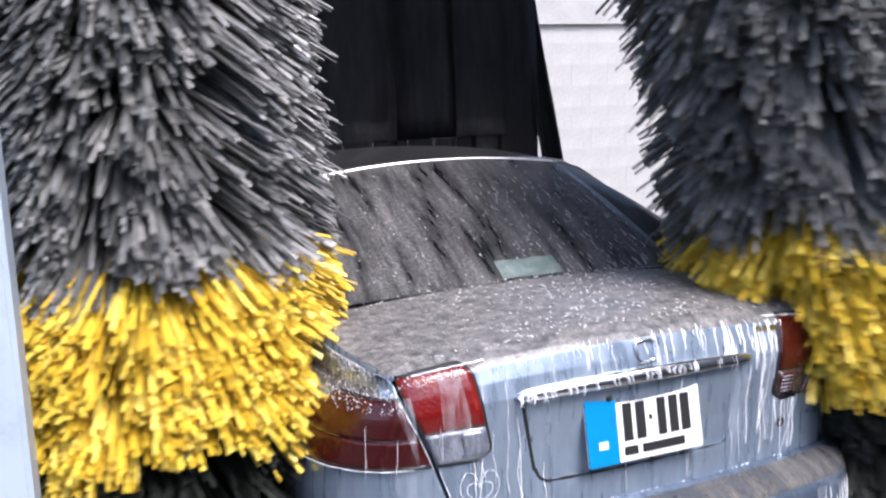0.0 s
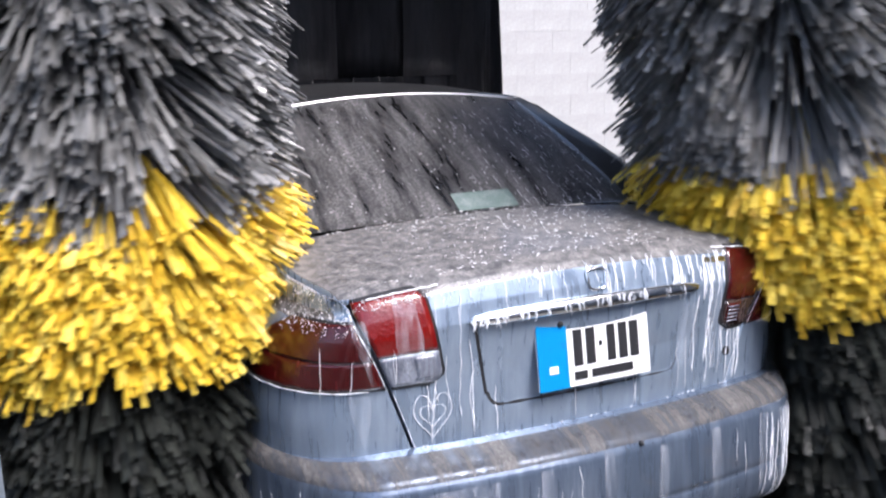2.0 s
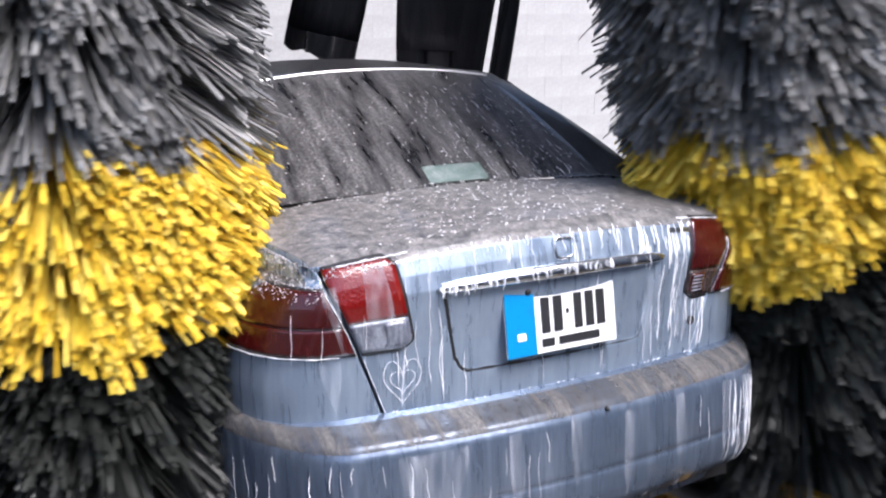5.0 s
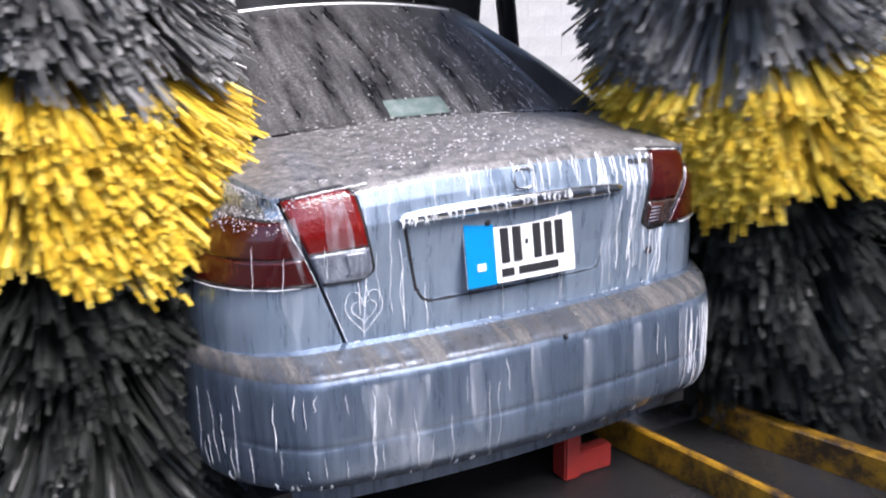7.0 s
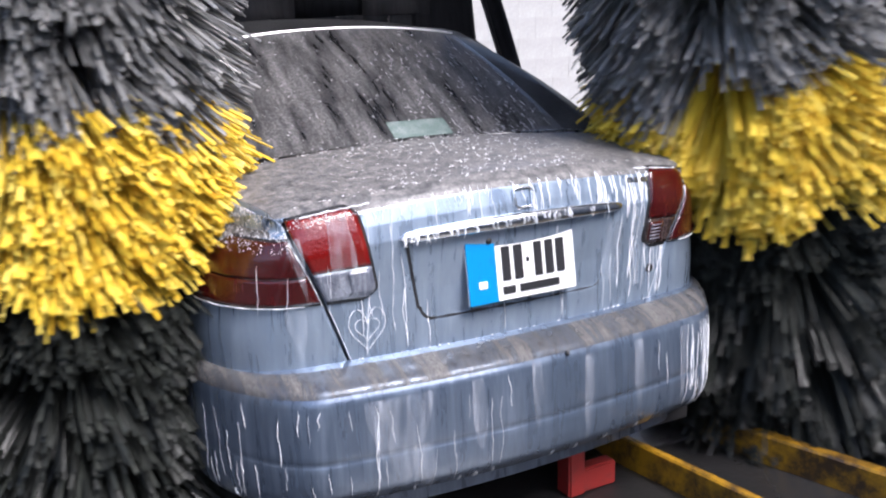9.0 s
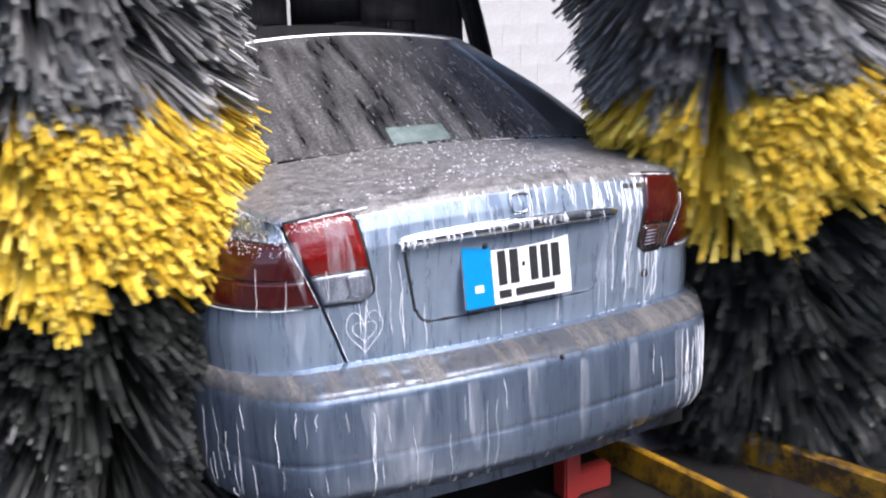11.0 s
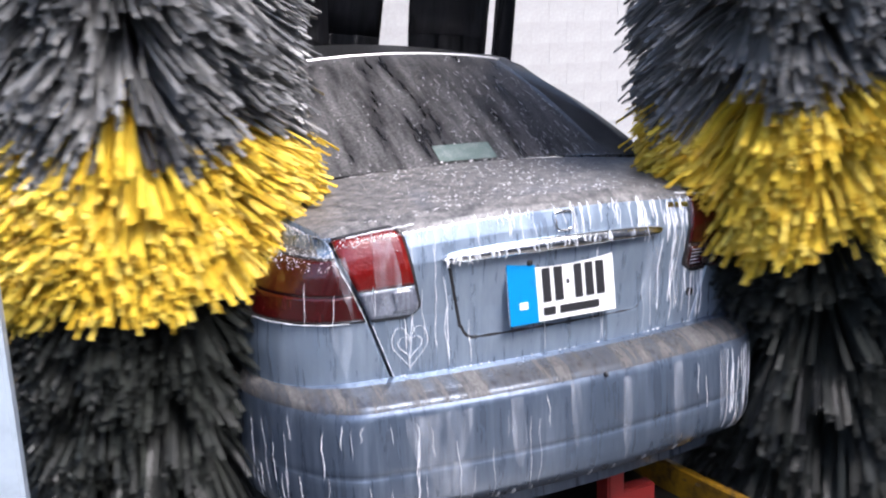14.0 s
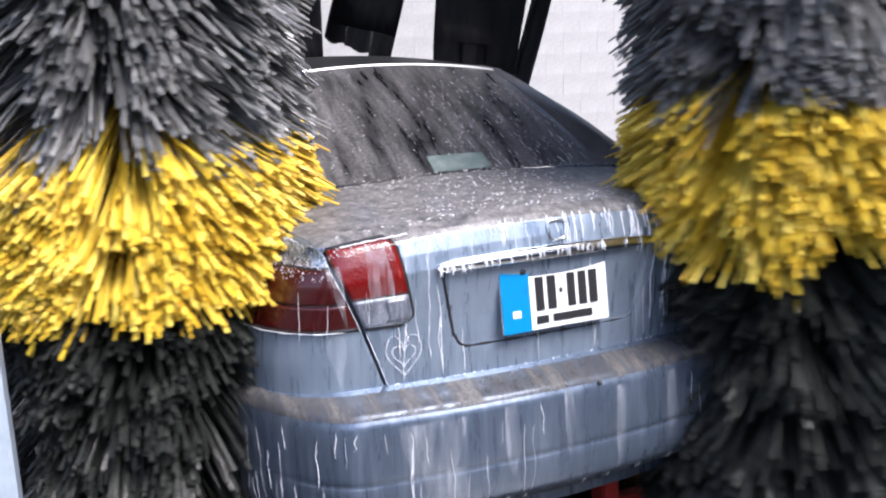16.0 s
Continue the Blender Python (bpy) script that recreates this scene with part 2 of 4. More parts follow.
SIDE_S = float(np.interp(0.35, PLAN[:90, 1], ARC[:90]))


def plan(s):
    """Point and outward normal of the outline at arc length s; negative s is the left side."""
    a, sg = abs(s), (1 if s >= 0 else -1)
    x, y = np.interp(a, ARC, PLAN[:, 0]), np.interp(a, ARC, PLAN[:, 1])
    d = 0.03
    tx = np.interp(a + d, ARC, PLAN[:, 0]) - np.interp(max(a - d, -a + 1e-6) if a < d else a - d, ARC, PLAN[:, 0])
    ty = np.interp(a + d, ARC, PLAN[:, 1]) - np.interp(abs(a - d), ARC, PLAN[:, 1])
    if a < d:
        tx, ty = 1.0, 0.0
    n = math.hypot(tx, ty)
    return sg * x, y, sg * ty / n, -tx / n


REAR = [(0.2, 0.0), (0.6, -0.03), (0.70, -0.022), (0.8, -0.018), (0.9, -0.004), (0.945, 0.0), (0.99, -0.008), (1.03, -0.02), (1.045, -0.032)]
SIDE = [(0.2, -0.03), (0.35, -0.01), (0.55, 0.0), (0.72, 0.0), (0.82, -0.012), (0.9, -0.035), (0.96, -0.06), (1.045, -0.12)]


def skin(s, z, lift=0.0):
    """Point on the car's skin."""
    x, y, nx, ny = plan(s)
    r = np.interp(z, *zip(*REAR))
    d = np.interp(z, *zip(*SIDE))
    o = r * ny * ny + d * nx * nx + lift
    sag = 0.03 * (min(abs(x), 0.62) / 0.5) ** 2 * min(max((z - 0.8) / 0.25, 0.0), 1.0)
    return Vector((x + nx * o, y + ny * o, z - sag))


def gap(z):
    """Arc length of the joint between boot lid and quarter panel."""
    return float(np.interp(z, [0.61, 0.641, 0.8, 0.91, 1.03, 1.06], [0.452, 0.466, 0.521, 0.559, 0.606, 0.617]))


def deck_z(x, y):
    return 1.060 + 0.042 * max(y - 0.05, 0) / 0.55 - 0.03 * (min(abs(x), 0.62) / 0.5) ** 2 + 0.01 * min(max(y - 0.3, 0) / 0.3, 1) * (x / 0.5) ** 2


def patch(s_lo, s_hi, zs, nx, lift, depth, side=1):
    """Panel on the skin between two joints, with a turned-in rim."""
    def row(z, li):
        a, b = s_lo(z), s_hi(z)
        r = [skin(side * (a + (b - a) * i / nx), z, li) for i in range(nx + 1)]
        return [skin(side * a, z, li - depth)] + r + [skin(side * b, z, li - depth)]
    rows = [row(zs[0], lift - depth)] + [row(z, lift) for z in zs] + [row(zs[-1], lift - depth)]
    bm = bmesh.new()
    grid_faces(bm, rows)
    bmesh.ops.remove_doubles(bm, verts=bm.verts, dist=1e-5)
    return bm


def steps(a, b, n):
    return [a + (b - a) * i / n for i in range(n + 1)]


def recess(x, z):
    """Depth of the pressed panel behind the number plate: round-cornered, wider at its top."""
    half = 0.278 + (z - 0.722) * 0.17
    r = 0.035
    dx = abs(x) - (half - r)
    dz = (0.722 + r) - z
    d = math.hypot(max(dx, 0.0), max(dz, 0.0)) + min(max(dx, dz), 0.0) - r
    f = max(0.0, min(1.0, -d / 0.012 + 0.5))
    return 0.004 * f * f * (3 - 2 * f) * max(0.0, min(1.0, (0.955 - z) / 0.012))


def build_recess_shade(lid):
    """Dark strip painted in for shade, with dirt, along the pressed panel's foot and sides."""
    line = [(-(0.278 + (z - 0.722) * 0.17), z) for z in steps(0.94, 0.757, 22)]
    line += [(-0.243 - 0.035 * math.cos(a), 0.757 - 0.035 * math.sin(a)) for a in steps(0.1, 1.5, 10)]
    line += [(x, 0.722) for x in steps(-0.23, 0.235, 40)]
    line += [(0.243 + 0.035 * math.sin(a), 0.757 - 0.035 * math.cos(a)) for a in steps(0.1, 1.5, 10)]
    bm = bmesh.new()
    pts, ws = [], []
    for k, (x, z) in enumerate(line):
        q = Vector(line[min(k + 1, len(line) - 1)]) - Vector(line[max(k - 1, 0)])
        side = Vector((-q.y, 0, q.x)).normalized()
        pts.append((skin(x, z, 0.0012 - recess(x, z)), Vector((0, -1, 0)), side))
        ws.append(0.0045 * (1.0 if k < 34 else 0.75 + 0.3 * math.sin(k * 0.9)) * (1 - 0.6 * max(0.0, (k - 50) / 35)))
    ribbon(bm, pts, ws, 0.0006)
    part("recess_shade_line", bm, DARK, lid, "dark strip for the shade and dirt round the plate panel")


def build_boot(car):
    zs = steps(0.641, 1.045, 110)
    n = 220
    rows = []
    for z in zs:
        g = gap(z) - 0.005
        r = []
        for i in range(n + 1):
            s = -g + 2 * g * i / n
            r.append(skin(s, z, -recess(s, z)))
        rows.append([skin(-g, z, -0.03)] + r + [skin(g, z, -0.03)])
    rows.insert(0, [skin(v, zs[0], -0.03) for v in [-gap(zs[0]) + 0.005] + [-(gap(zs[0]) - 0.005) + 2 * (gap(zs[0]) - 0.005) * i / n for i in range(n + 1)] + [gap(zs[0]) - 0.005]])
    top = rows[-1]
    g = gap(1.045) - 0.005
    for k, f in enumerate((0.012, 0.035, 0.07, 0.14, 0.24, 0.36, 0.5, 0.6)):
        r = []
        for i, p in enumerate(top):
            u = max(-1.0, min(1.0, (i - 1) / n * 2 - 1))
            half = g + (0.652 - g) * min(f / 0.3, 1)
            x = u * half
            y = p.y + f * (1.0 - 0.12 * u * u) if 0 < i < n + 2 else top[1 if i == 0 else n + 1].y + f * 0.88
            z = deck_z(x, y) - 0.02 * (k == 7) - (0.012 if k == 0 else 0.003 if k == 1 else 0)
            if i in (0, n + 2):
                z -= 0.03
            r.append(Vector((x, y, z)))
        rows.append(r)
    bm = bmesh.new()
    grid_faces(bm, rows)
    # faces turned upward take the darker, foam-blotched deck colour
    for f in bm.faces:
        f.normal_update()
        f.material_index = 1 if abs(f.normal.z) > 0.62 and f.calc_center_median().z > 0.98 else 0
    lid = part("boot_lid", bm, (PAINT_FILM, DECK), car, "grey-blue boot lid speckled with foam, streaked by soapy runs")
    build_recess_shade(lid)
    return lid


SHOULDERS = []


def build_quarter(car, side):
    s_end = SIDE_S + 0.75
    n = 46
    zs = steps(0.6, 1.02, 24)
    def cols(z):
        a = gap(z) + 0.004
        return [a + (s_end - a) * (i / n) ** 1.3 for i in range(n + 1)]
    rows = [[skin(side * s, z) for s in cols(z)] for z in zs]
    rows = [[skin(side * cols(z)[0], z, -0.03)] + r for z, r in zip(zs, rows)]
    last = rows[-1]
    c = cols(1.02)
    for f in (0.25, 0.5, 0.75, 1.0):
        r = []
        for i, p in enumerate(last):
            s = c[max(i - 1, 0)]
            t = i / len(last)
            yx = max(p.y, 0.0) + 0.03 * (1 - t)
            tx = side * (0.623 + min((yx - 0.1) / 0.25, 1) * 0.042)
            q = Vector((tx, yx, deck_z(0.65, min(yx, 0.6)) - 0.004))
            m = Vector((p.x, p.y, max(p.z, q.z - 0.012)))
            pt = p * (1 - f) ** 2 + m * (2 * f * (1 - f)) + q * f * f
            if i == 0:
                pt.z -= 0.02
            r.append(pt)
        rows.append(r)
    SHOULDERS.append([[p.copy() for p in r[1:]] for r in rows[-7:]])
    rows.append([p + Vector((0, 0, -0.03)) for p in rows[-1]])
    bm = bmesh.new()
    grid_faces(bm, rows)
    # the shoulder's upward faces get the same darker deck colour
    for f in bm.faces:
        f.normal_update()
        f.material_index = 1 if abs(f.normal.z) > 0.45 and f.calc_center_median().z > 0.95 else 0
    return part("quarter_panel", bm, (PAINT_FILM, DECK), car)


BUMPER = [(0.648, -0.03), (0.64, 0.0), (0.628, 0.045), (0.612, 0.072), (0.588, 0.086), (0.56, 0.09), (0.49, 0.092), (0.449, 0.092),
          (0.443, 0.0895), (0.436, 0.0895), (0.43, 0.092), (0.38, 0.09), (0.345, 0.082), (0.315, 0.06), (0.3, 0.02), (0.295, -0.04)]


def bumper_point(s, k, lift=0.0):
    z, o = (np.interp(k, range(len(BUMPER)), [q[j] for q in BUMPER]) for j in (0, 1))
    x, y, nx, ny = plan(s)
    side = 0.28
    m = (o + lift if o > 0 else o) * (ny ** 4 + side * nx * nx) + 0.006 * nx * nx
    if o < 0:
        m = o
    # the underside rises a little towards the corners
    z += max(0.0, 0.55 - abs(z - 0.1)) * 0.06 * min(abs(s), 1.0) ** 2 * (z < 0.4)
    return Vector((x + nx * m, y + ny * m, z))


def build_bumper(car):
    s_end = SIDE_S + 0.28
    bm = bmesh.new()
    ss = [s_end * (2 * i / 120 - 1) for i in range(121)]
    grid_faces(bm, [[bumper_point(s, k) for s in ss] for k in steps(0, len(BUMPER) - 1, 45)])
    b = part("rear_bumper", bm, PAINT_SHADED, car, "grey-blue bumper under runs of grey foam")
    bm = bmesh.new()
    ss = [1.0 * (2 * i / 120 - 1) for i in range(121)]
    grid_faces(bm, [[bumper_point(s, k, 0.002) + Vector((0, 0, 0.0015)) for s in ss] for k in steps(0.9, 3.5, 9)])
    tagged(part("foam_band", bm, FILM, b, "brownish grey foam lying on the bumper's ledge"))
    for x in (0.08,):
        bm = bmesh.new()
        bmesh.ops.create_uvsphere(bm, u_segments=12, v_segments=8, radius=0.007)
        p = bumper_point(x, 3.6, 0.004)
        bmesh.ops.translate(bm, verts=bm.verts, vec=p)
        part("parking_sensor", bm, DARK, b)
    return b


def build_lamp(car, side):
    lamp = new("tail_lamp")
    lamp.parent = car
    tagged(lamp, label="dark red tail lamp with smoked clear foot, wet with foam")

    def inner(z):
        lo = (0.39 + 0.18 * (z - 0.805) if side < 0 else 0.425 + 0.1 * (z - 0.805)) + 0.03 * max(0, (0.835 - z) / 0.03) ** 2 + 0.02 * max(0, (z - 1.02) / 0.03) ** 2
        return lo

    def edge(z):
        return gap(z) - 0.007
    bm = patch(lambda z: inner(z) - 0.008, lambda z: edge(z) + 0.001, steps(0.798, 1.053, 20), 8, 0.003, 0.03, side)
    part("surround", bm, DARK, lamp)
    # right-hand inner lenses are darker: the brush's shade put into their colour
    bm = patch(inner, edge, steps(0.893, 1.046, 14), 12, 0.008, 0.02, side)
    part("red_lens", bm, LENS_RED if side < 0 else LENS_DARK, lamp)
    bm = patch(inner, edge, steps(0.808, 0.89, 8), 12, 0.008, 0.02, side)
    part("clear_lens", bm, LENS_CLEAR if side < 0 else LENS_CLEAR_SHADED, lamp)
    # ribbed dark reflector behind the inner half of the foot
    bm = patch(lambda z: inner(z) + 0.008, lambda z: inner(z) + 0.06, steps(0.818, 0.882, 6), 6, 0.0095, 0.006, side)
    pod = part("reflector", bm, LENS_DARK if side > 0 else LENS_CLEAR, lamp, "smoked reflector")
    for k in range(5 if side > 0 else 0):
        z = 0.826 + 0.011 * k
        bm = patch(lambda q: inner(q) + 0.014, lambda q: inner(q) + 0.054, [z, z + 0.004], 4, 0.0115, 0.004, side)
        part("rib", bm, LENS_CLEAR, pod)

    def outer_lo(z):
        return gap(z) + 0.007

    def outer_hi(z):
        return float(np.interp(z, [0.8, 0.88, 0.95, 1.0], [0.99, 0.965, 0.9, 0.8]))
    bm = patch(lambda z: outer_lo(z) - 0.002, lambda z: outer_hi(z) + 0.008, steps(0.8, 1.0, 18), 16, 0.003, 0.03, side)
    part("surround", bm, DARK, lamp)
    bm = patch(outer_lo, outer_hi, steps(0.888, 0.993, 12), 20, 0.008, 0.02, side)
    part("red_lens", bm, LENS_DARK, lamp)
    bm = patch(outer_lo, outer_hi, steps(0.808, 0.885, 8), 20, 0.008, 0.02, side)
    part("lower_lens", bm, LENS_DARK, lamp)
    return lamp


def tube(bm, pts, r, n=8):
    rows = []
    for i, p in enumerate(pts):
        a = Vector(pts[max(i - 1, 0)])
        b = Vector(pts[min(i + 1, len(pts) - 1)])
        d = (b - a).normalized()
        q = d.to_track_quat("Z", "Y")
        rr = r(i / (len(pts) - 1)) if callable(r) else r
        rows.append([Vector(p) + q @ Vector((rr * math.cos(2 * math.pi * k / n), rr * math.sin(2 * math.pi * k / n), 0)) for k in range(n)])
    vs = grid_faces(bm, rows, close=True)
    bm.faces.new(vs[0])
    bm.faces.new(vs[-1])


def build_plate(car):
    plate = new("number_plate")
    plate.parent = car
    tagged(plate, label="white number plate with a bright blue band")
    plate.matrix_basis = pose(0.004, 0.003, 0.8275, -7.5, 0, 0)
    w, h = 0.162, 0.084
    plate_bm = bmesh.new()
    box(plate_bm, (-w, 0, -h), (w, 0.006, h), 0.002)
    part("plate_sheet", plate_bm, PLATE_WHITE, plate, smooth=False)
    bm = bmesh.new()
    box(bm, (-w + 0.001, -0.002, -h + 0.001), (-w + 0.084, 0.001, h - 0.001))
    part("blue_band", bm, PLATE_BLUE, plate, "bright blue band", smooth=False)
    bars = [(-0.06, -0.036), (-0.024, 0.001), (0.037, 0.06), (0.071, 0.095), (0.104, 0.129)]
    for a, b in bars:
        bm = bmesh.new()
        box(bm, (a, -0.0025, -0.034), (b, 0.001, 0.054))
        part("plain_bar", bm, INK, plate, smooth=False)
    bm = bmesh.new()
    box(bm, (0.013, -0.0025, 0.006), (0.021, 0.001, 0.018))
    part("plain_bar", bm, INK, plate, smooth=False)
    for a, b in ((-0.062, -0.026), (-0.012, 0.108)):
        bm = bmesh.new()
        box(bm, (a, -0.0025, -0.068), (b, 0.001, -0.048))
        part("plain_bar", bm, INK, plate, smooth=False)
    bm = bmesh.new()
    box(bm, (-0.132, -0.004, -0.044), (-0.108, 0.0, -0.026))
    part("pale_mark", bm, PLATE_WHITE, plate, smooth=False)
    bm = bmesh.new()
    lathe(bm, [(0.0, -0.006), (0.007, -0.005), (0.009, 0.0)], 12)
    bmesh.ops.rotate(bm, verts=bm.verts, matrix=Matrix.Rotation(radians(-90), 3, "X"))
    bmesh.ops.translate(bm, verts=bm.verts, vec=(-0.094, -0.002, 0.074))
    part("plate_screw", bm, DARK, plate)
    return plate


def build_garnish(car):
    bm = bmesh.new()
    rows = []
    n = 60
    for i in range(n + 1):
        u = -1 + 2 * i / n
        x = 0.334 * u
        e = math.sqrt(max(0.0, 1 - abs(u) ** 14)) * (1 - 0.25 * u * u)
        ring = []
        for k in range(12):
            a = 2 * math.pi * k / 12
            p = skin(x, 0.948, 0.004)
            ring.append(p + Vector((0, (-0.014 * max(math.cos(a), -0.4) + 0.003 * math.sin(a)) * max(e, 0.1), 0.0175 * math.copysign(abs(math.sin(a)) ** 0.7, math.sin(a)) * max(e, 0.1))))
        rows.append(ring)
    vs = grid_faces(bm, rows, close=True)
    bm.faces.new(vs[0])
    bm.faces.new(vs[-1])
    g = part("boot_garnish", bm, CHROME, car, "bright chrome strip over the plate, dripping with foam")
    return g


def build_emblem(car):
    """A plain chrome rounded frame where the maker's mark sits."""
    bm = bmesh.new()
    path = []
    for k in range(28):
        a = 2 * math.pi * k / 28
        sx = 0.026 * math.copysign(abs(math.cos(a)) ** 0.45, math.cos(a))
        sz = 0.024 * math.copysign(abs(math.sin(a)) ** 0.45, math.sin(a))
        path.append(skin(0.012 + sx * (1 + sz * 4), 1.0 + sz, 0.004))
    rows = []
    for i, p in enumerate(path):
        c = Vector((0.012, p.y, 1.0))
        d = (p - c).normalized()
        rows.append([p + d * 0.004 * math.cos(2 * math.pi * k / 6) + Vector((0, 1, 0)) * 0.004 * math.sin(2 * math.pi * k / 6) for k in range(6)])
    rows.append(rows[0])
    grid_faces(bm, rows, close=True)
    part("boot_emblem", bm, CHROME, car, "plain chrome rounded emblem frame")
    for a, b in ((0.36, 0.385), (0.39, 0.405), (0.41, 0.44)):
        bm = bmesh.new()
        grid_faces(bm, [[skin(x, z, 0.003) for x in steps(a, b, 3)] for z in (1.008, 1.022)])
        part("trim_bar", bm, CHROME, car)
    bm = bmesh.new()
    lathe(bm, [(0.0, 0.0), (0.009, 0.0), (0.011, 0.003), (0.013, 0.0)], 20)
    bmesh.ops.rotate(bm, verts=bm.verts, matrix=Matrix.Rotation(radians(90), 3, "X"))
    p = skin(0.46, 0.737, 0.001)
    bmesh.ops.translate(bm, verts=bm.verts, vec=p)
    part("boot_lock", bm, DARK, car)


def cabin_edge(f):
    """Roof rail from the rear window's top to the windscreen's top."""
    y = 1.2 + 1.15 * f
    return Vector((0.565 + 0.035 * math.sin(math.pi * f), y, 1.362 + 0.025 * math.sin(math.pi * f)))


def belt(f):
    y = 0.52 + 2.55 * f
    return Vector((0.665 + 0.06 * math.sin(math.pi * min(f + 0.25, 1)) , y, 1.035 - 0.06 * min(f / 0.4, 1) - 0.01 * f))


def rear_glass(u, v, lift=0.0):
    half = 0.56 + (0.455 - 0.56) * v
    y = 0.575 + 0.035 * u * u + (0.625 + 0.0 * u * u) * v
    z = 1.09 - 0.018 * u * u + (0.338 - 0.006 * u * u) * v
    b = 4 * v * (1 - v) * 0.018 + lift
    return Vector((half * u, y - b * 0.45, z + b * 0.9))


def roof_point(u, f):
    e = cabin_edge(f)
    return Vector((e.x * u, e.y, e.z + (0.062 + 0.012 * math.sin(math.pi * f)) * (1 - u * u) ** 0.75))


def build_cabin(car):
    us = steps(-1, 1, 28)
    bm = bmesh.new()
    grid_faces(bm, [[rear_glass(u, v) for u in us] for v in steps(0, 1, 20)])
    bmesh.ops.solidify(bm, geom=bm.faces, thickness=0.006)
    glass = part("rear_window", bm, GLASS_FOAM, car, "dark tinted rear window veiled by sliding foam")
    bm = bmesh.new()
    grid_faces(bm, [[rear_glass(u, v, 0.004) for u in steps(-0.125, 0.235, 4)] for v in steps(0.015, 0.125, 3)])
    part("window_sticker", bm, STICKER, glass, "pale green sticker")
    # black border and a bright strip added as the highlight along the roof's edge
    bm = bmesh.new()
    tube(bm, [roof_point(u * 0.82, 0) + Vector((0, -0.008, -0.002)) for u in us], 0.0055, 6)
    part("roof_edge_glint", bm, EDGE_GLINT, glass, "bright strip for the highlight on the roof's wet edge")
    bm = bmesh.new()
    grid_faces(bm, [[roof_point(u, f) for u in us] for f in steps(0, 1, 16)])
    bmesh.ops.solidify(bm, geom=bm.faces, thickness=0.01)
    part("roof", bm, ROOF_DIMMED, car, "wet roof, dark reflections put into its colour")
    bm = bmesh.new()
    grid_faces(bm, [[rear_glass(u, 1.0) + Vector((0, 0, -0.004)) for u in us], [roof_point(u, 0.0) + Vector((0, 0.004, -0.006)) for u in us]])
    part("window_frame", bm, DARK, car)
    bm = bmesh.new()
    grid_faces(bm, [[rear_glass(u, 0.0, -0.01) for u in us], [Vector((0.62 * u, 0.52, 1.045)) for u in us]])
    part("window_gutter", bm, DARK, car)
    for side in (1, -1):
        m = Vector((side, 1, 1))
        bm = bmesh.new()
        n = 12
        a = [rear_glass(side, v) for v in steps(0, 1, n)]
        c = []
        for i in range(n + 1):
            v = i / n
            q = belt(0.0).lerp(Vector((0.585, 1.3, 1.352)), v)
            q += Vector((0.012, 0, 0.05)) * 4 * v * (1 - v) * 0.6
            c.append(Vector((side * q.x, q.y, q.z)))
        mid = [(p + q) / 2 + Vector((side * 0.008, -0.008, 0.012)) for p, q in zip(a, c)]
        d = [Vector((side * (abs(q.x) + 0.02), q.y + 0.16, q.z - 0.02 - 0.05 * (1 - i / n))) for i, q in enumerate(c)]
        grid_faces(bm, [a, mid, c, d])
        part("rear_pillar", bm, ROOF_DIMMED, car, "wet pillar beside the rear window, dark reflections put into its colour")
        # side panel with its windows
        bm = bmesh.new()
        top = [cabin_edge(f) for f in steps(0, 1, 16)]
        low = [belt(f) for f in steps(0.0, 1, 16)]
        rows = []
        for k in range(6):
            v = k / 5
            rows.append([Vector((side * (l.x + (t.x - l.x) * v + 0.03 * v * (1 - v)), l.y + (t.y - l.y) * v, l.z + (t.z - l.z) * v)) for l, t in zip(low, top)])
        grid_faces(bm, rows)
        part("cabin_side", bm, ROOF_DIMMED, car)
        for f0, f1 in ((0.22, 0.52), (0.55, 0.86)):
            bm = bmesh.new()
            rows = []
            for v in steps(0.1, 0.88, 4):
                r = []
                for f in steps(f0, f1, 6):
                    l, t = belt(f), cabin_edge(f)
                    p = l.lerp(t, v)
                    r.append(Vector((side * (p.x + 0.03 * v * (1 - v) + 0.005), p.y, p.z)))
                rows.append(r)
            grid_faces(bm, rows)
            part("side_window", bm, WINDOW, car)
    bm = bmesh.new()
    grid_faces(bm, [[roof_point(u, 1.0).lerp(Vector((0.7 * u, 3.07 + 0.1 * (1 - u * u), 0.985 + 0.01 * (1 - u * u))), v) + Vector((0, 0, 0.03 * v * (1 - v) * 4)) for u in us] for v in steps(0, 1, 8)])
    part("windscreen", bm, WINDOW, car)
    bm = bmesh.new()
    rows = []
    for v in steps(0, 1, 10):
        y = 3.05 + 1.18 * v
        half = 0.735 - 0.15 * max(0, v - 0.6) / 0.4
        rows.append([Vector((half * u, y + 0.1 * (1 - u * u), 0.955 + 0.03 * (1 - u * u) - 0.2 * v ** 1.6)) for u in us])
    grid_faces(bm, rows)
    part("bonnet", bm, PAINT_SHADED, car)


WHEEL_Y = (0.98, 3.6)


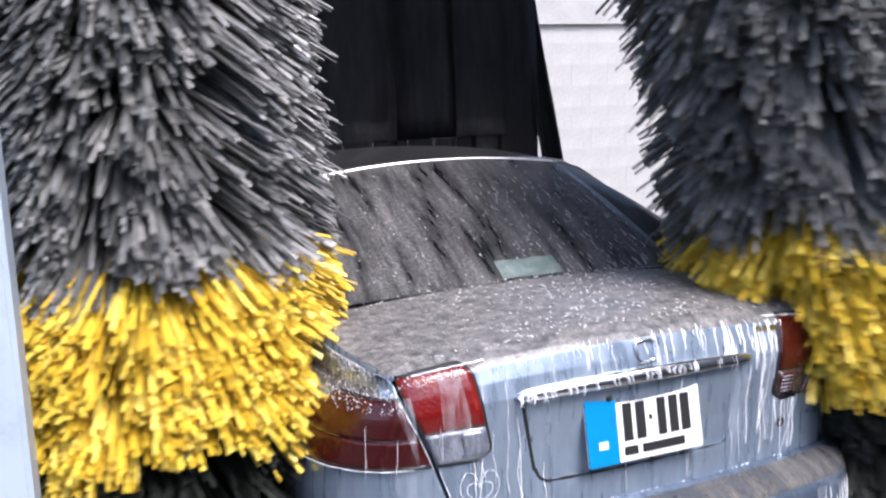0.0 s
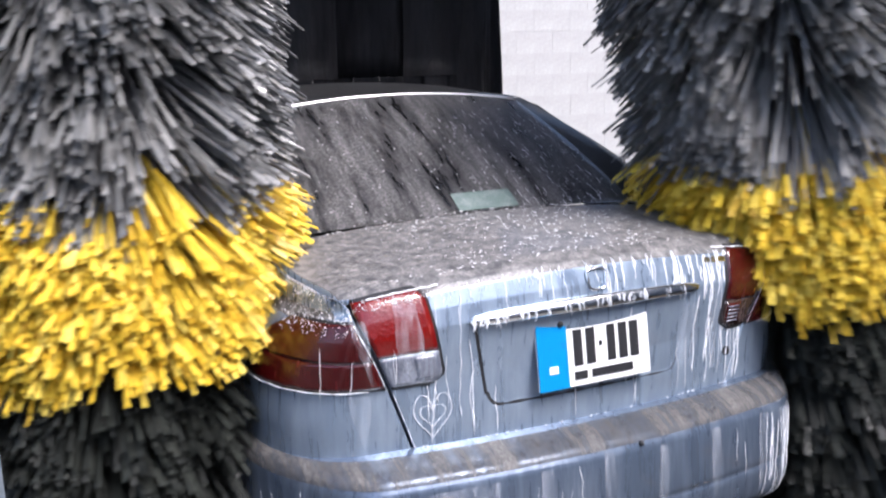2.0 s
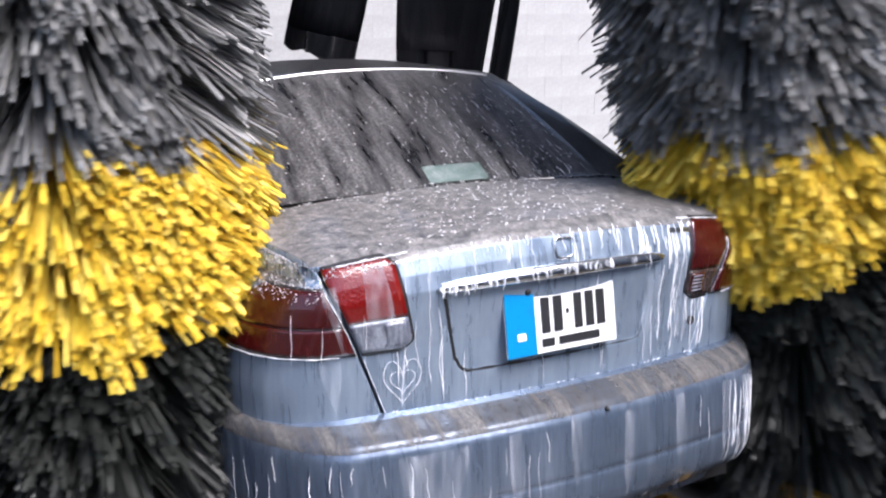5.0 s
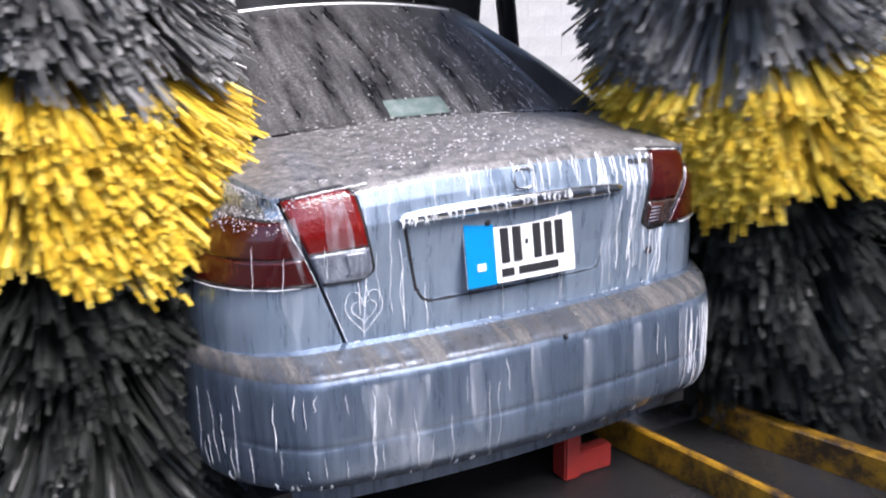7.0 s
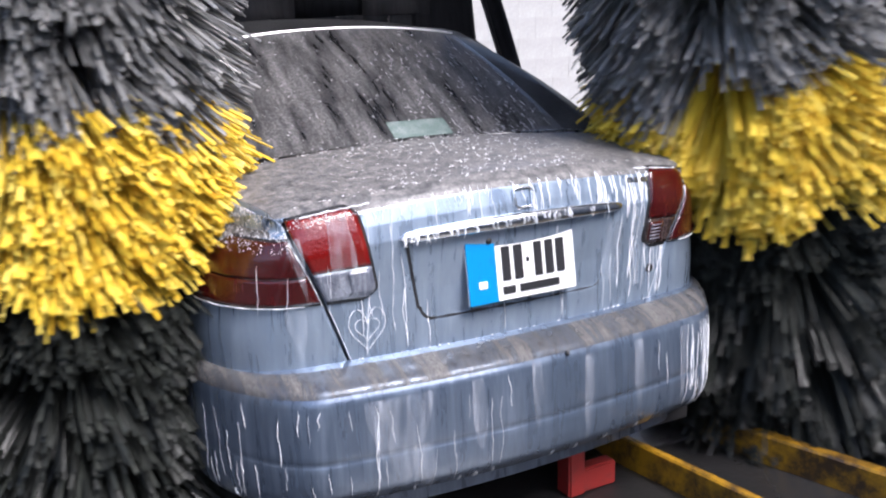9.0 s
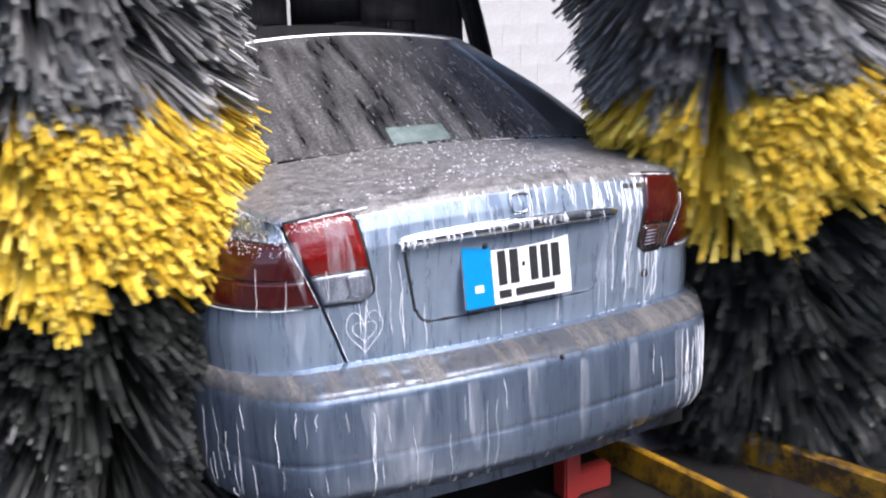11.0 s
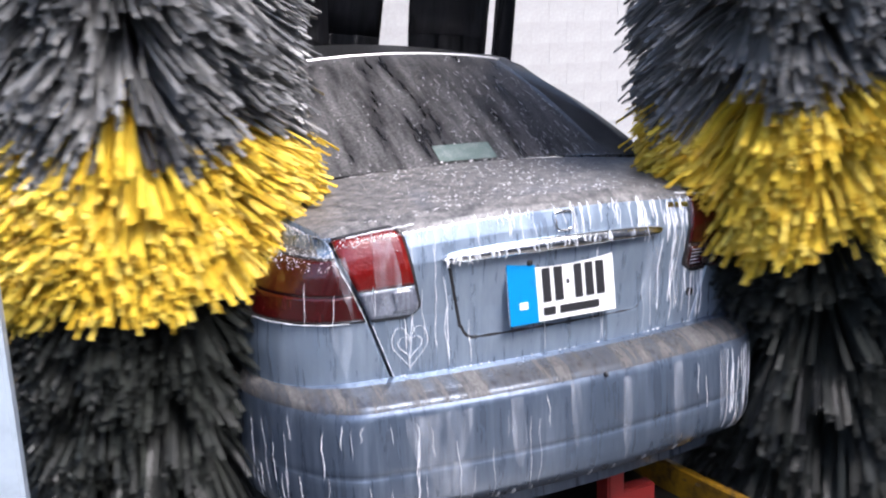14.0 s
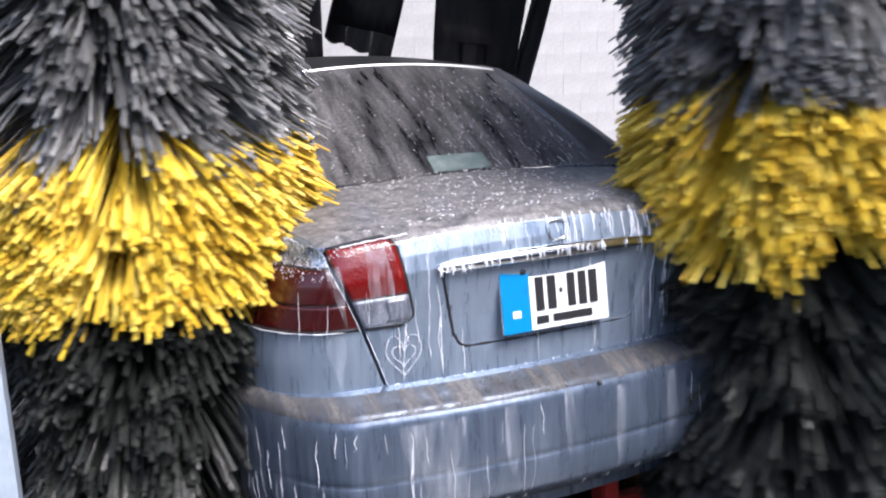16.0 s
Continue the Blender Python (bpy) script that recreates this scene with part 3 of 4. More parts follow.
def build_shell(car):
    """Inner shell of the body, with wheel arches: sides and nose show it, the rear is panelled over."""
    bm = bmesh.new()
    total = ARC[-1]
    ss = [total * (2 * i / 260 - 1) for i in range(261)]
    rows = []
    for k in range(15):
        v = k / 14
        r = []
        for s in ss:
            x, y, nx, ny = plan(s)
            top = float(np.interp(y, [0, 0.5, 1.0, 3.0, 3.8, 4.4], [1.01, 1.01, 0.985, 0.955, 0.86, 0.7]))
            z = 0.22 + (top - 0.22) * v
            inset = -0.02 if y < 1.0 else -0.02 + 0.02 * min((y - 1.0) / 0.05, 1)
            if y < 0.5:
                inset = -0.05
            r.append(skin(s, z, inset))
        rows.append(r)
    grid_faces(bm, rows)
    bm.verts.ensure_lookup_table()
    dead = []
    for f in bm.faces:
        c = f.calc_center_median()
        if abs(c.x) > 0.58 and any(math.hypot(c.y - wy, c.z - 0.3) < 0.335 for wy in WHEEL_Y):
            dead.append(f)
    bmesh.ops.delete(bm, geom=dead, context="FACES")
    for v in bm.verts:
        for wy in WHEEL_Y:
            d = math.hypot(v.co.y - wy, v.co.z - 0.3)
            if abs(v.co.x) > 0.58 and 0.27 < d < 0.4 and v.is_boundary and v.co.z > 0.23:
                v.co.y, v.co.z = wy + (v.co.y - wy) * 0.335 / d, 0.3 + (v.co.z - 0.3) * 0.335 / d
    part("body_shell", bm, PAINT_SHADED, car, smooth=True)
    bm = bmesh.new()
    box(bm, (-0.68, 0.12, 0.2), (0.68, 4.1, 0.26))
    part("underbody", bm, DARK, car, smooth=False)
    bm = bmesh.new()
    box(bm, (-0.6, 0.14, 0.55), (0.6, 4.0, 0.93))
    part("cabin_floor", bm, DARK, car, smooth=False)
    for wy in WHEEL_Y:
        for side in (1, -1):
            w = new("wheel")
            w.parent = car
            w.matrix_basis = pose(side * 0.7, wy, 0.3)
            bm = bmesh.new()
            lathe(bm, [(0.2, -0.09), (0.28, -0.095), (0.3, -0.07), (0.3, 0.07), (0.28, 0.095), (0.2, 0.09)], 40, "x")
            part("tyre", bm, RUBBER, w)
            bm = bmesh.new()
            lathe(bm, [(0.03, side * 0.06), (0.05, side * 0.075), (0.17, side * 0.06), (0.2, side * 0.088), (0.205, -side * 0.05)], 40, "x")
            part("rim", bm, ALLOY, w)


def ribbon(bm, pts, widths, raise_):
    """Rounded thread of foam along points with normals."""
    rows = []
    for (p, n, t), w in zip(pts, widths):
        rows.append([p - t * w, p - t * w * 0.5 + n * raise_, p + t * w * 0.5 + n * raise_, p + t * w])
    grid_faces(bm, rows)


def drip(bm, rng, s, z0, z1, w, surf):
    n = max(5, int((z0 - z1) / 0.014))
    wob, ph, side = rng.uniform(0.0004, 0.002), rng.uniform(0, 6.3), 0.0
    pts, ws = [], []
    for i in range(n + 1):
        f = i / n
        z = z0 + (z1 - z0) * f
        side += rng.uniform(-1, 1) * 0.0028
        ss = s + side + wob * math.sin(f * 9 + ph)
        p, nrm = surf(ss, z)
        t = Vector((-nrm.y, nrm.x, 0)).normalized()
        pts.append((p, nrm, t))
        ws.append(w * (0.7 + 0.5 * rng.random()) * (1.6 if f > 0.93 else 1.0) * (0.15 if i in (0, n) else 1))
    ribbon(bm, pts, ws, w * 0.8)


def build_foam(car):
    rng = random.Random(7)

    def lid_surf(s, z):
        x, y, nx, ny = plan(s)
        return skin(s, z, 0.0015 - recess(s, z)), Vector((nx, ny, 0.1)).normalized()

    def bump_surf(s, z):
        k = float(np.interp(-z, [-q[0] for q in BUMPER], range(len(BUMPER))))
        x, y, nx, ny = plan(s)
        return bumper_point(s, k, 0.002), Vector((nx, ny, 0.05)).normalized()
    bm = bmesh.new()
    # runs from the boot lid's edge, thicker towards its far end
    for i in range(90):
        s = rng.uniform(-0.4, 0.5)
        right = (s + 0.4) / 0.9
        if rng.random() > 0.35 + 0.65 * right:
            continue
        drip(bm, rng, s, rng.uniform(1.03, 1.045), rng.uniform(0.955, 1.02), rng.uniform(0.0009, 0.0019) * (0.6 + 0.7 * right), lid_surf)
    for i in range(34):
        s = rng.uniform(0.25, 0.545)
        z0 = rng.uniform(0.98, 1.045)
        drip(bm, rng, s, z0, z0 - rng.uniform(0.02, 0.09), rng.uniform(0.0012, 0.0026), lid_surf)
    for i in range(14):
        s = rng.uniform(0.33, 0.53)
        z0 = rng.uniform(0.8, 1.0)
        drip(bm, rng, s, z0, max(0.66, z0 - rng.uniform(0.1, 0.3)), rng.uniform(0.001, 0.0018), lid_surf)
    for i in range(24):
        s = rng.choice((rng.uniform(-0.45, -0.3), rng.uniform(-0.3, 0.33), rng.uniform(0.33, 0.5)))
        z0 = rng.uniform(0.86, 1.03) if abs(s) > 0.33 else rng.uniform(0.72, 0.93)
        drip(bm, rng, s, z0, max(0.655, z0 - rng.uniform(0.1, 0.32)), rng.uniform(0.0007, 0.0014), lid_surf)
    for i in range(2):
        s = -rng.uniform(0.56, 0.84)
        z0 = rng.uniform(0.7, 0.99)
        drip(bm, rng, s, z0, max(0.655, z0 - rng.uniform(0.05, 0.2)), rng.uniform(0.0004, 0.0009), lambda a, z: (skin(a, z, 0.011), Vector((plan(a)[2], plan(a)[3], 0.1)).normalized()))
    for i in range(2):
        s = -rng.uniform(0.41, 0.54)
        z0 = rng.uniform(0.9, 1.03)
        drip(bm, rng, s, z0, max(0.815, z0 - rng.uniform(0.08, 0.2)), rng.uniform(0.0004, 0.0008), lambda a, z: (skin(a, z, 0.011), Vector((plan(a)[2], plan(a)[3], 0.1)).normalized()))
    # white beads along the lid's lower edge and over the chrome
    for i in range(26):
        s = rng.uniform(-0.48, 0.5)
        drip(bm, rng, s, 0.65, 0.64, rng.uniform(0.0012, 0.0032), lid_surf)
    for i in range(40):
        s = -0.33 + 0.6 * rng.random() ** 1.7
        drip(bm, rng, s, rng.uniform(0.955, 0.967), rng.uniform(0.925, 0.945), rng.uniform(0.0007, 0.0021), lambda a, z: (skin(a, z, 0.02), Vector((0, -1, 0.2)).normalized()))
    for i in range(46):
        s = rng.choice((rng.uniform(-0.9, 0.9), rng.uniform(0.45, 0.95)))
        z0 = rng.choice((rng.uniform(0.52, 0.58), rng.uniform(0.35, 0.56)))
        drip(bm, rng, s, z0, max(0.305, z0 - rng.uniform(0.05, 0.26)), rng.uniform(0.0005, 0.0011) * (1.4 if s > 0.5 else 1), bump_surf)
    for i in range(16):
        s = rng.uniform(-0.85, -0.4)
        z0 = rng.choice((rng.uniform(0.55, 0.58), rng.uniform(0.42, 0.435), rng.uniform(0.36, 0.435)))
        drip(bm, rng, s, z0, max(0.3, z0 - rng.uniform(0.03, 0.12)), rng.uniform(0.0005, 0.001), bump_surf)
    for i in range(18):
        s = rng.uniform(0.5, 0.86)
        z0 = rng.uniform(0.5, 0.6)
        drip(bm, rng, s, z0, rng.uniform(0.3, 0.42), rng.uniform(0.001, 0.0022), bump_surf)
    for i in range(16):
        s = rng.uniform(-0.8, 0.85)
        drip(bm, rng, s, 0.335, 0.298, rng.uniform(0.002, 0.0035), bump_surf)
    # foam caught in the joints and along the lamp's lower edge
    def seam(line, w, lift):
        pts = []
        for k, (a, z) in enumerate(line):
            x, y, nx, ny = plan(a)
            q = Vector(line[min(k + 1, len(line) - 1)]) - Vector(line[max(k - 1, 0)])
            nrm = Vector((nx, ny, 0.1)).normalized()
            along = (Vector((-ny, nx, 0)) * q.x + Vector((0, 0, 1)) * q.y).normalized()
            pts.append((skin(a, z, lift), nrm, nrm.cross(along).normalized()))
        ribbon(bm, pts, [w * rng.uniform(0.3, 1.3) for _ in pts], w * 0.7)
    for side in (-1, 1):
        seam([(side * (gap(z) - 0.006), z) for z in steps(0.648, 0.79, 16)], 0.0009, 0.002)
        seam([(side * (gap(z) + 0.006), z) for z in steps(0.8, 0.99, 22)], 0.0011 if side < 0 else 0.0005, 0.009)
        seam([(side * (0.57 + 0.4 * k / 30), 0.803 + 0.0007 * math.sin(k)) for k in range(31)], 0.0015, 0.009)
        seam([(side * (0.395 + 0.2 * k / 20), 1.048 + 0.001 * math.sin(2 * k)) for k in range(18)], 0.0018, 0.009)
    seam([(-0.46 + 0.92 * k / 90, 0.6435) for k in range(91)], 0.0008, 0.002)
    tagged(part("foam_runs", bm, FOAM, car, "thin white runs of soap foam"), kind="stuff")
    # broad smears of thin soap film, one of them a painted lens reflection
    def smear(s0, s1, z0, z1, lean, surf, n=8):
        bm = bmesh.new()
        rows = []
        for j in range(n + 1):
            f = j / n
            z = z0 + (z1 - z0) * f
            w = 1.0 - 0.7 * f ** 2.2 + 0.22 * math.sin(5 * f + 40 * s0)
            c, h = (s0 + s1) / 2 + lean * f, (s1 - s0) / 2 * w
            rows.append([surf(c + h * (k / 3 - 1), z)[0] for k in range(7)])
        grid_faces(bm, rows)
        part("soap_sheen_smear", bm, SMEAR, car)

    def lens_surf(s, z):
        x, y, nx, ny = plan(s)
        return skin(s, z, 0.0095), Vector((nx, ny, 0))
    # pale reflection on the inner lens, drawn as a smear
    smear(-0.515, -0.45, 1.03, 0.825, 0.02, lens_surf)
    smear(-0.605, -0.575, 1.0, 0.815, 0.03, lens_surf)
    smear(-0.615, -0.57, 0.795, 0.66, 0.01, lid_surf)
    smear(0.27, 0.34, 0.9, 0.72, 0.01, lid_surf)
    smear(0.36, 0.48, 1.04, 0.7, 0.0, lid_surf)
    for a, b, z0, z1 in ((-0.45, -0.31, 0.61, 0.3), (-0.43, -0.39, 0.6, 0.3), (0.13, 0.16, 0.6, 0.34), (0.48, 0.51, 0.61, 0.34), (0.55, 0.575, 0.61, 0.32),
                         (0.62, 0.65, 0.61, 0.31), (0.67, 0.7, 0.61, 0.31), (0.74, 0.765, 0.6, 0.34), (-0.03, 0.0, 0.61, 0.42), (0.585, 0.612, 0.615, 0.31), (0.71, 0.735, 0.615, 0.31), (0.3, 0.33, 0.61, 0.36), (-0.2, -0.16, 0.6, 0.4), (0.64, 0.655, 0.63, 0.31), (0.69, 0.71, 0.63, 0.31), (0.76, 0.785, 0.62, 0.32), (0.8, 0.82, 0.62, 0.33), (0.52, 0.535, 0.62, 0.36), (-0.36, -0.3, 0.45, 0.3)):
        smear(a, b, z0, z1, rng.uniform(-0.015, 0.015), bump_surf)
    # a heart-like figure drawn by finger in the film
    bm = bmesh.new()

    def stroke(line, w):
        pts = []
        for a, z in line:
            p, nrm = lid_surf(a, z)
            pts.append((p, nrm, Vector((1, 0, 0)) if abs(line[-1][1] - line[0][1]) > abs(line[-1][0] - line[0][0]) else Vector((0, 0, 1))))
        ribbon(bm, pts, [w] * len(pts), w)
    for sc in (1.0, 0.6):
        line = []
        for k in range(41):
            a = 2 * math.pi * k / 40
            hx = math.sin(a) ** 3 + 0.1 * math.sin(3 * a) * (sc > 0.8)
            hz = (13 * math.cos(a) - 5 * math.cos(2 * a) - 2 * math.cos(3 * a) - math.cos(4 * a)) / 16
            line.append((-0.418 + sc * 0.052 * hx, 0.725 + sc * 0.052 * hz + 0.012 * (sc > 0.8) * max(0.0, math.cos(2 * (a - 0.7)) * (a < 1.5) + math.cos(2 * (a - 5.58)) * (a > 4.8))))
        stroke(line[:21], 0.0011)
        stroke(line[20:], 0.0011)
    part("finger_drawing", bm, FOAM, car, "figure drawn by finger in the foam")
    # clinging specks on the deck and the rear window
    bm = bmesh.new()

    def speck(p, nrm, r):
        t = nrm.orthogonal().normalized()
        u = nrm.cross(t)
        a0 = rng.uniform(0, 6)
        ring = [bm.verts.new(p + (t * math.cos(a0 + k * 1.257) * rng.uniform(0.7, 1.5) + u * math.sin(a0 + k * 1.257) * rng.uniform(0.7, 1.2)) * r) for k in range(5)]
        c = bm.verts.new(p + nrm * r * 0.7)
        for k in range(5):
            bm.faces.new((ring[k], ring[(k + 1) % 5], c))
    for i in range(950):
        x, y = rng.uniform(-0.6, 0.62), rng.uniform(0.06, 0.58)
        speck(Vector((x, y + 0.05 * (x / 0.6) ** 2, deck_z(x, y) + 0.0005)), Vector((0, -0.08, 1)).normalized(), rng.choice((0.0012, 0.0017, 0.0024, 0.0036)))
    for i in range(700):
        u, v = rng.uniform(-0.95, 0.98), rng.random() ** 1.2
        if rng.random() > 0.35 + 0.6 * (u + 1) / 2:
            continue
        p = rear_glass(u, v, 0.0012)
        speck(p, Vector((0, -0.45, 0.9)).normalized(), rng.choice((0.0011, 0.0015, 0.002, 0.0032)))
    # short sliding streaks of foam on the glass, and dashes on the deck
    for i in range(130):
        u, v, run = rng.uniform(0.0, 0.95) ** 0.8, rng.random() ** 1.3 * 0.75, rng.uniform(0.012, 0.05)
        w = rng.uniform(0.0006, 0.0013)
        ribbon(bm, [(rear_glass(u - 0.02 * k * run, v + run * k / 3, 0.0012), Vector((0, -0.45, 0.9)), Vector((1, 0, 0))) for k in range(4)], [w * 0.4, w, w * 0.8, w * 0.2], 0.0008)
    for i in range(150):
        x, y = rng.uniform(-0.58, 0.6), rng.uniform(0.07, 0.56)
        run, w = rng.uniform(0.005, 0.014), rng.uniform(0.0008, 0.0019)
        ribbon(bm, [(Vector((x + run * (k / 3 - 0.5), y + 0.05 * (x / 0.6) ** 2, deck_z(x + run * (k / 3 - 0.5), y) + 0.0008)), Vector((0, 0, 1)), Vector((0, 1, 0))) for k in range(4)], [w * 0.3, w, w, w * 0.3], 0.001)
    for i in range(330):
        s = -rng.uniform(0.41, 0.85)
        z = rng.uniform(0.96, 1.015) if s < -0.6 else rng.uniform(1.022, 1.05)
        x, y, nx, ny = plan(s)
        speck(skin(s, z, 0.011), Vector((nx, ny, 0.5)).normalized(), rng.choice((0.0007, 0.001, 0.0014, 0.0022)))
    for shoulder in SHOULDERS:
        for i in range(650):
            j, c = rng.uniform(0, 5.99), rng.random() ** 1.3 * 24
            a, b = shoulder[int(j)], shoulder[int(j) + 1]
            q = a[int(c)].lerp(a[int(c) + 1], c % 1).lerp(b[int(c)].lerp(b[int(c) + 1], c % 1), j % 1)
            nrm = (a[int(c) + 1] - a[int(c)]).cross(b[int(c)] - a[int(c)])
            if nrm.length < 1e-9:
                continue
            nrm = nrm.normalized() * (1 if nrm.z > 0 else -1)
            speck(q + nrm * 0.001, nrm, rng.choice((0.0008, 0.0013, 0.0018, 0.0026)))
    tagged(part("foam_specks", bm, SPECK, car, "small white foam specks", smooth=False), kind="stuff")


def build_car():
    car = tagged(new("car"), "wet grey-blue four-door saloon covered in soap foam", "car")
    build_shell(car)
    build_cabin(car)
    build_boot(car)
    for side in (1, -1):
        build_quarter(car, side)
        build_lamp(car, side)
    build_bumper(car)
    build_plate(car)
    build_garnish(car)
    build_emblem(car)
    build_foam(car)
    return car


build_car()


# ---------------------------------------------------------------- wash brushes
def lag_at(a, z):
    return 0.03 + 0.05 * math.sin(3 * a + 2.5 * z) + 0.03 * math.sin(7 * a - 5 * z)


ROWS = 12


def row_angle(rng):
    """Strands are clamped in upright rows round the shaft."""
    return 2 * math.pi * int(rng.integers(ROWS)) / ROWS + rng.normal(0, 0.11)


def strands(rng, zones, core):
    """Vertices and faces of drooping flat strands round an upright shaft, in wet tufts whose tips cling together."""
    seg = 4
    f = np.linspace(0, 1, seg + 1)
    verts = []
    for z0, z1, count, droop, spread, rad, width in zones:
        for k in range(count // 9):
            ta, tz = row_angle(rng), rng.uniform(z0, z1)
            wave = math.sin(3 * ta + 9 * tz) * 0.5 + math.sin(5 * ta - 14 * tz + 1.3) * 0.3
            td = droop + spread * (wave + rng.normal(0, 0.4))
            lag = lag_at(ta, tz) + rng.normal(0, 0.025)
            tl = rad * (1.02 - 0.22 * rng.random() ** 2)
            for j in range(9):
                da = rng.normal(0, 0.075)
                a = ta + da
                d = td + rng.normal(0, 0.02)
                length = tl * (rng.uniform(0.96, 1.01) if rng.random() > 0.04 else rng.uniform(1.03, 1.1))
                bend = lag - da * 0.16 + rng.normal(0, 0.012)
                r = core + (length - core) * f * (1 - 0.12 * abs(d) * f) * (1 - 0.8 * bend * bend * f)
                zz = tz + rng.normal(0, 0.011) - d * f ** 1.6 + rng.normal(0, 0.008) * f
                tang = bend * f ** 2
                ca, sa = math.cos(a), math.sin(a)
                w = rng.uniform(*width) * (0.75 + 0.3 * f)
                tw = rng.uniform(-0.9, 0.9)
                # flat section, twisted about the strand
                u = np.array((-sa * math.cos(tw), ca * math.cos(tw), math.sin(tw)))
                v = np.array((sa * math.sin(tw), -ca * math.sin(tw), math.cos(tw))) * 0.0015
                c = np.stack((r * ca - tang * sa, r * sa + tang * ca, zz), 1)
                uw = w[:, None] * u
                verts.append(np.stack((c - uw - v, c + uw - v, c + uw + v, c - uw + v), 1).reshape(-1, 3))
    one = [(4 * i + m, 4 * i + (m + 1) % 4, 4 * i + 4 + (m + 1) % 4, 4 * i + 4 + m) for i in range(seg) for m in range(4)]
    one = np.array(one + [tuple(4 * seg + m for m in range(4))])
    n = 4 * (seg + 1)
    faces = (one[None] + n * np.arange(len(verts))[:, None, None]).reshape(-1, 4)
    return np.concatenate(verts), faces


def strand_part(name, zones, mat, parent, label, seed):
    v, fc = strands(np.random.default_rng(seed), zones, 0.05)
    me = bpy.data.meshes.new(name)
    me.from_pydata(v.tolist(), [], fc.tolist())
    me.materials.append(mat)
    ob = new(name, me)
    ob.parent = parent
    tagged(ob, label=label, kind="stuff")
    return ob


def build_brush(R, seed, low):
    brush = tagged(new("wash_brush"), "tall turning car-wash brush of black strands with a yellow belt", "brush", group="wash brushes")
    bm = bmesh.new()
    lathe(bm, [(0.0, -0.08), (0.09, -0.08), (0.09, 0.03), (0.05, 0.04), (0.05, 3.15), (0.0, 3.15)], 24)
    part("shaft", bm, SHAFT, brush)
    strand_part("yellow_strands", [(1.18, 1.38, 4900, 0.18, 0.035, R * 1.03, (0.0027, 0.0052)), (1.03, 1.2, 4700, 0.18, 0.05, R * 1.04, (0.0027, 0.0052))], YELLOW, brush, "glossy yellow plastic strands", seed)
    strand_part("lit_black_strands", [(1.4, 2.4, 10500, 0.2, 0.05, R * 1.02, (0.003, 0.0052))], BLACK_LIT, brush, "wet black plastic strands, paler colour for the light on them", seed + 1)
    strand_part("shaded_black_strands", [(0.75, 1.0, 3000, 0.16, 0.05, R * 0.96, (0.003, 0.005)), (0.15, 0.78, 4500, 0.22, 0.06, R * low, (0.003, 0.005))], BLACK_SHADED, brush, "wet black plastic strands under the belt, darkened for shade", seed + 4)
    strand_pieces(brush, 1.06, 1.35, 160, 0.18, R * 1.05, 0.0048, YELLOW, seed + 2)
    strand_pieces(brush, 1.42, 2.15, 140, 0.2, R * 1.02, 0.0045, BLACK_LIT, seed + 3)
    return brush


def strand_pieces(brush, z_lo, z_hi, count, droop, length, width, mat, seed):
    """Single strands, each an object, on a few shared meshes sorted by how far they lag."""
    rng = np.random.default_rng(seed)
    shapes = {}
    f = np.linspace(0, 1, 5)
    for b in range(9):
        for v in range(2):
            lag = -0.28 + 0.075 * b
            d = droop + 0.05 * (v - 0.5)
            r = 0.06 + (length - 0.06) * f * (1 - 0.8 * lag * lag * f)
            verts, faces = [], []
            for i in range(5):
                for p, q in ((-1, -1), (1, -1), (1, 1), (-1, 1)):
                    w = width * (0.85 + 0.3 * f[i])
                    verts.append((r[i], lag * f[i] ** 2 + p * w, -d * f[i] ** 1.8 + q * 0.0016 + p * w * 0.4 * (v * 2 - 1)))
            for i in range(4):
                for m in range(4):
                    n = (m + 1) % 4
                    faces.append((4 * i + m, 4 * i + n, 4 * i + 4 + n, 4 * i + 4 + m))
            faces.append((16, 17, 18, 19))
            me = bpy.data.meshes.new("strand")
            me.from_pydata(verts, [], faces)
            me.materials.append(mat)
            shapes[b, v] = me
    for k in range(count):
        a, z = row_angle(rng), rng.uniform(z_lo, z_hi)
        b = int(min(8, max(0, round((lag_at(a, z) + 0.28) / 0.075))))
        ob = new("strand", shapes[b, int(rng.integers(2))])
        ob.parent = brush
        ob.matrix_local = pose(0, 0, z, rng.uniform(-12, 12), 0, math.degrees(a))


left_brush = build_brush(0.475, 3, 0.92)
right_brush = build_brush(0.535, 33, 1.02)


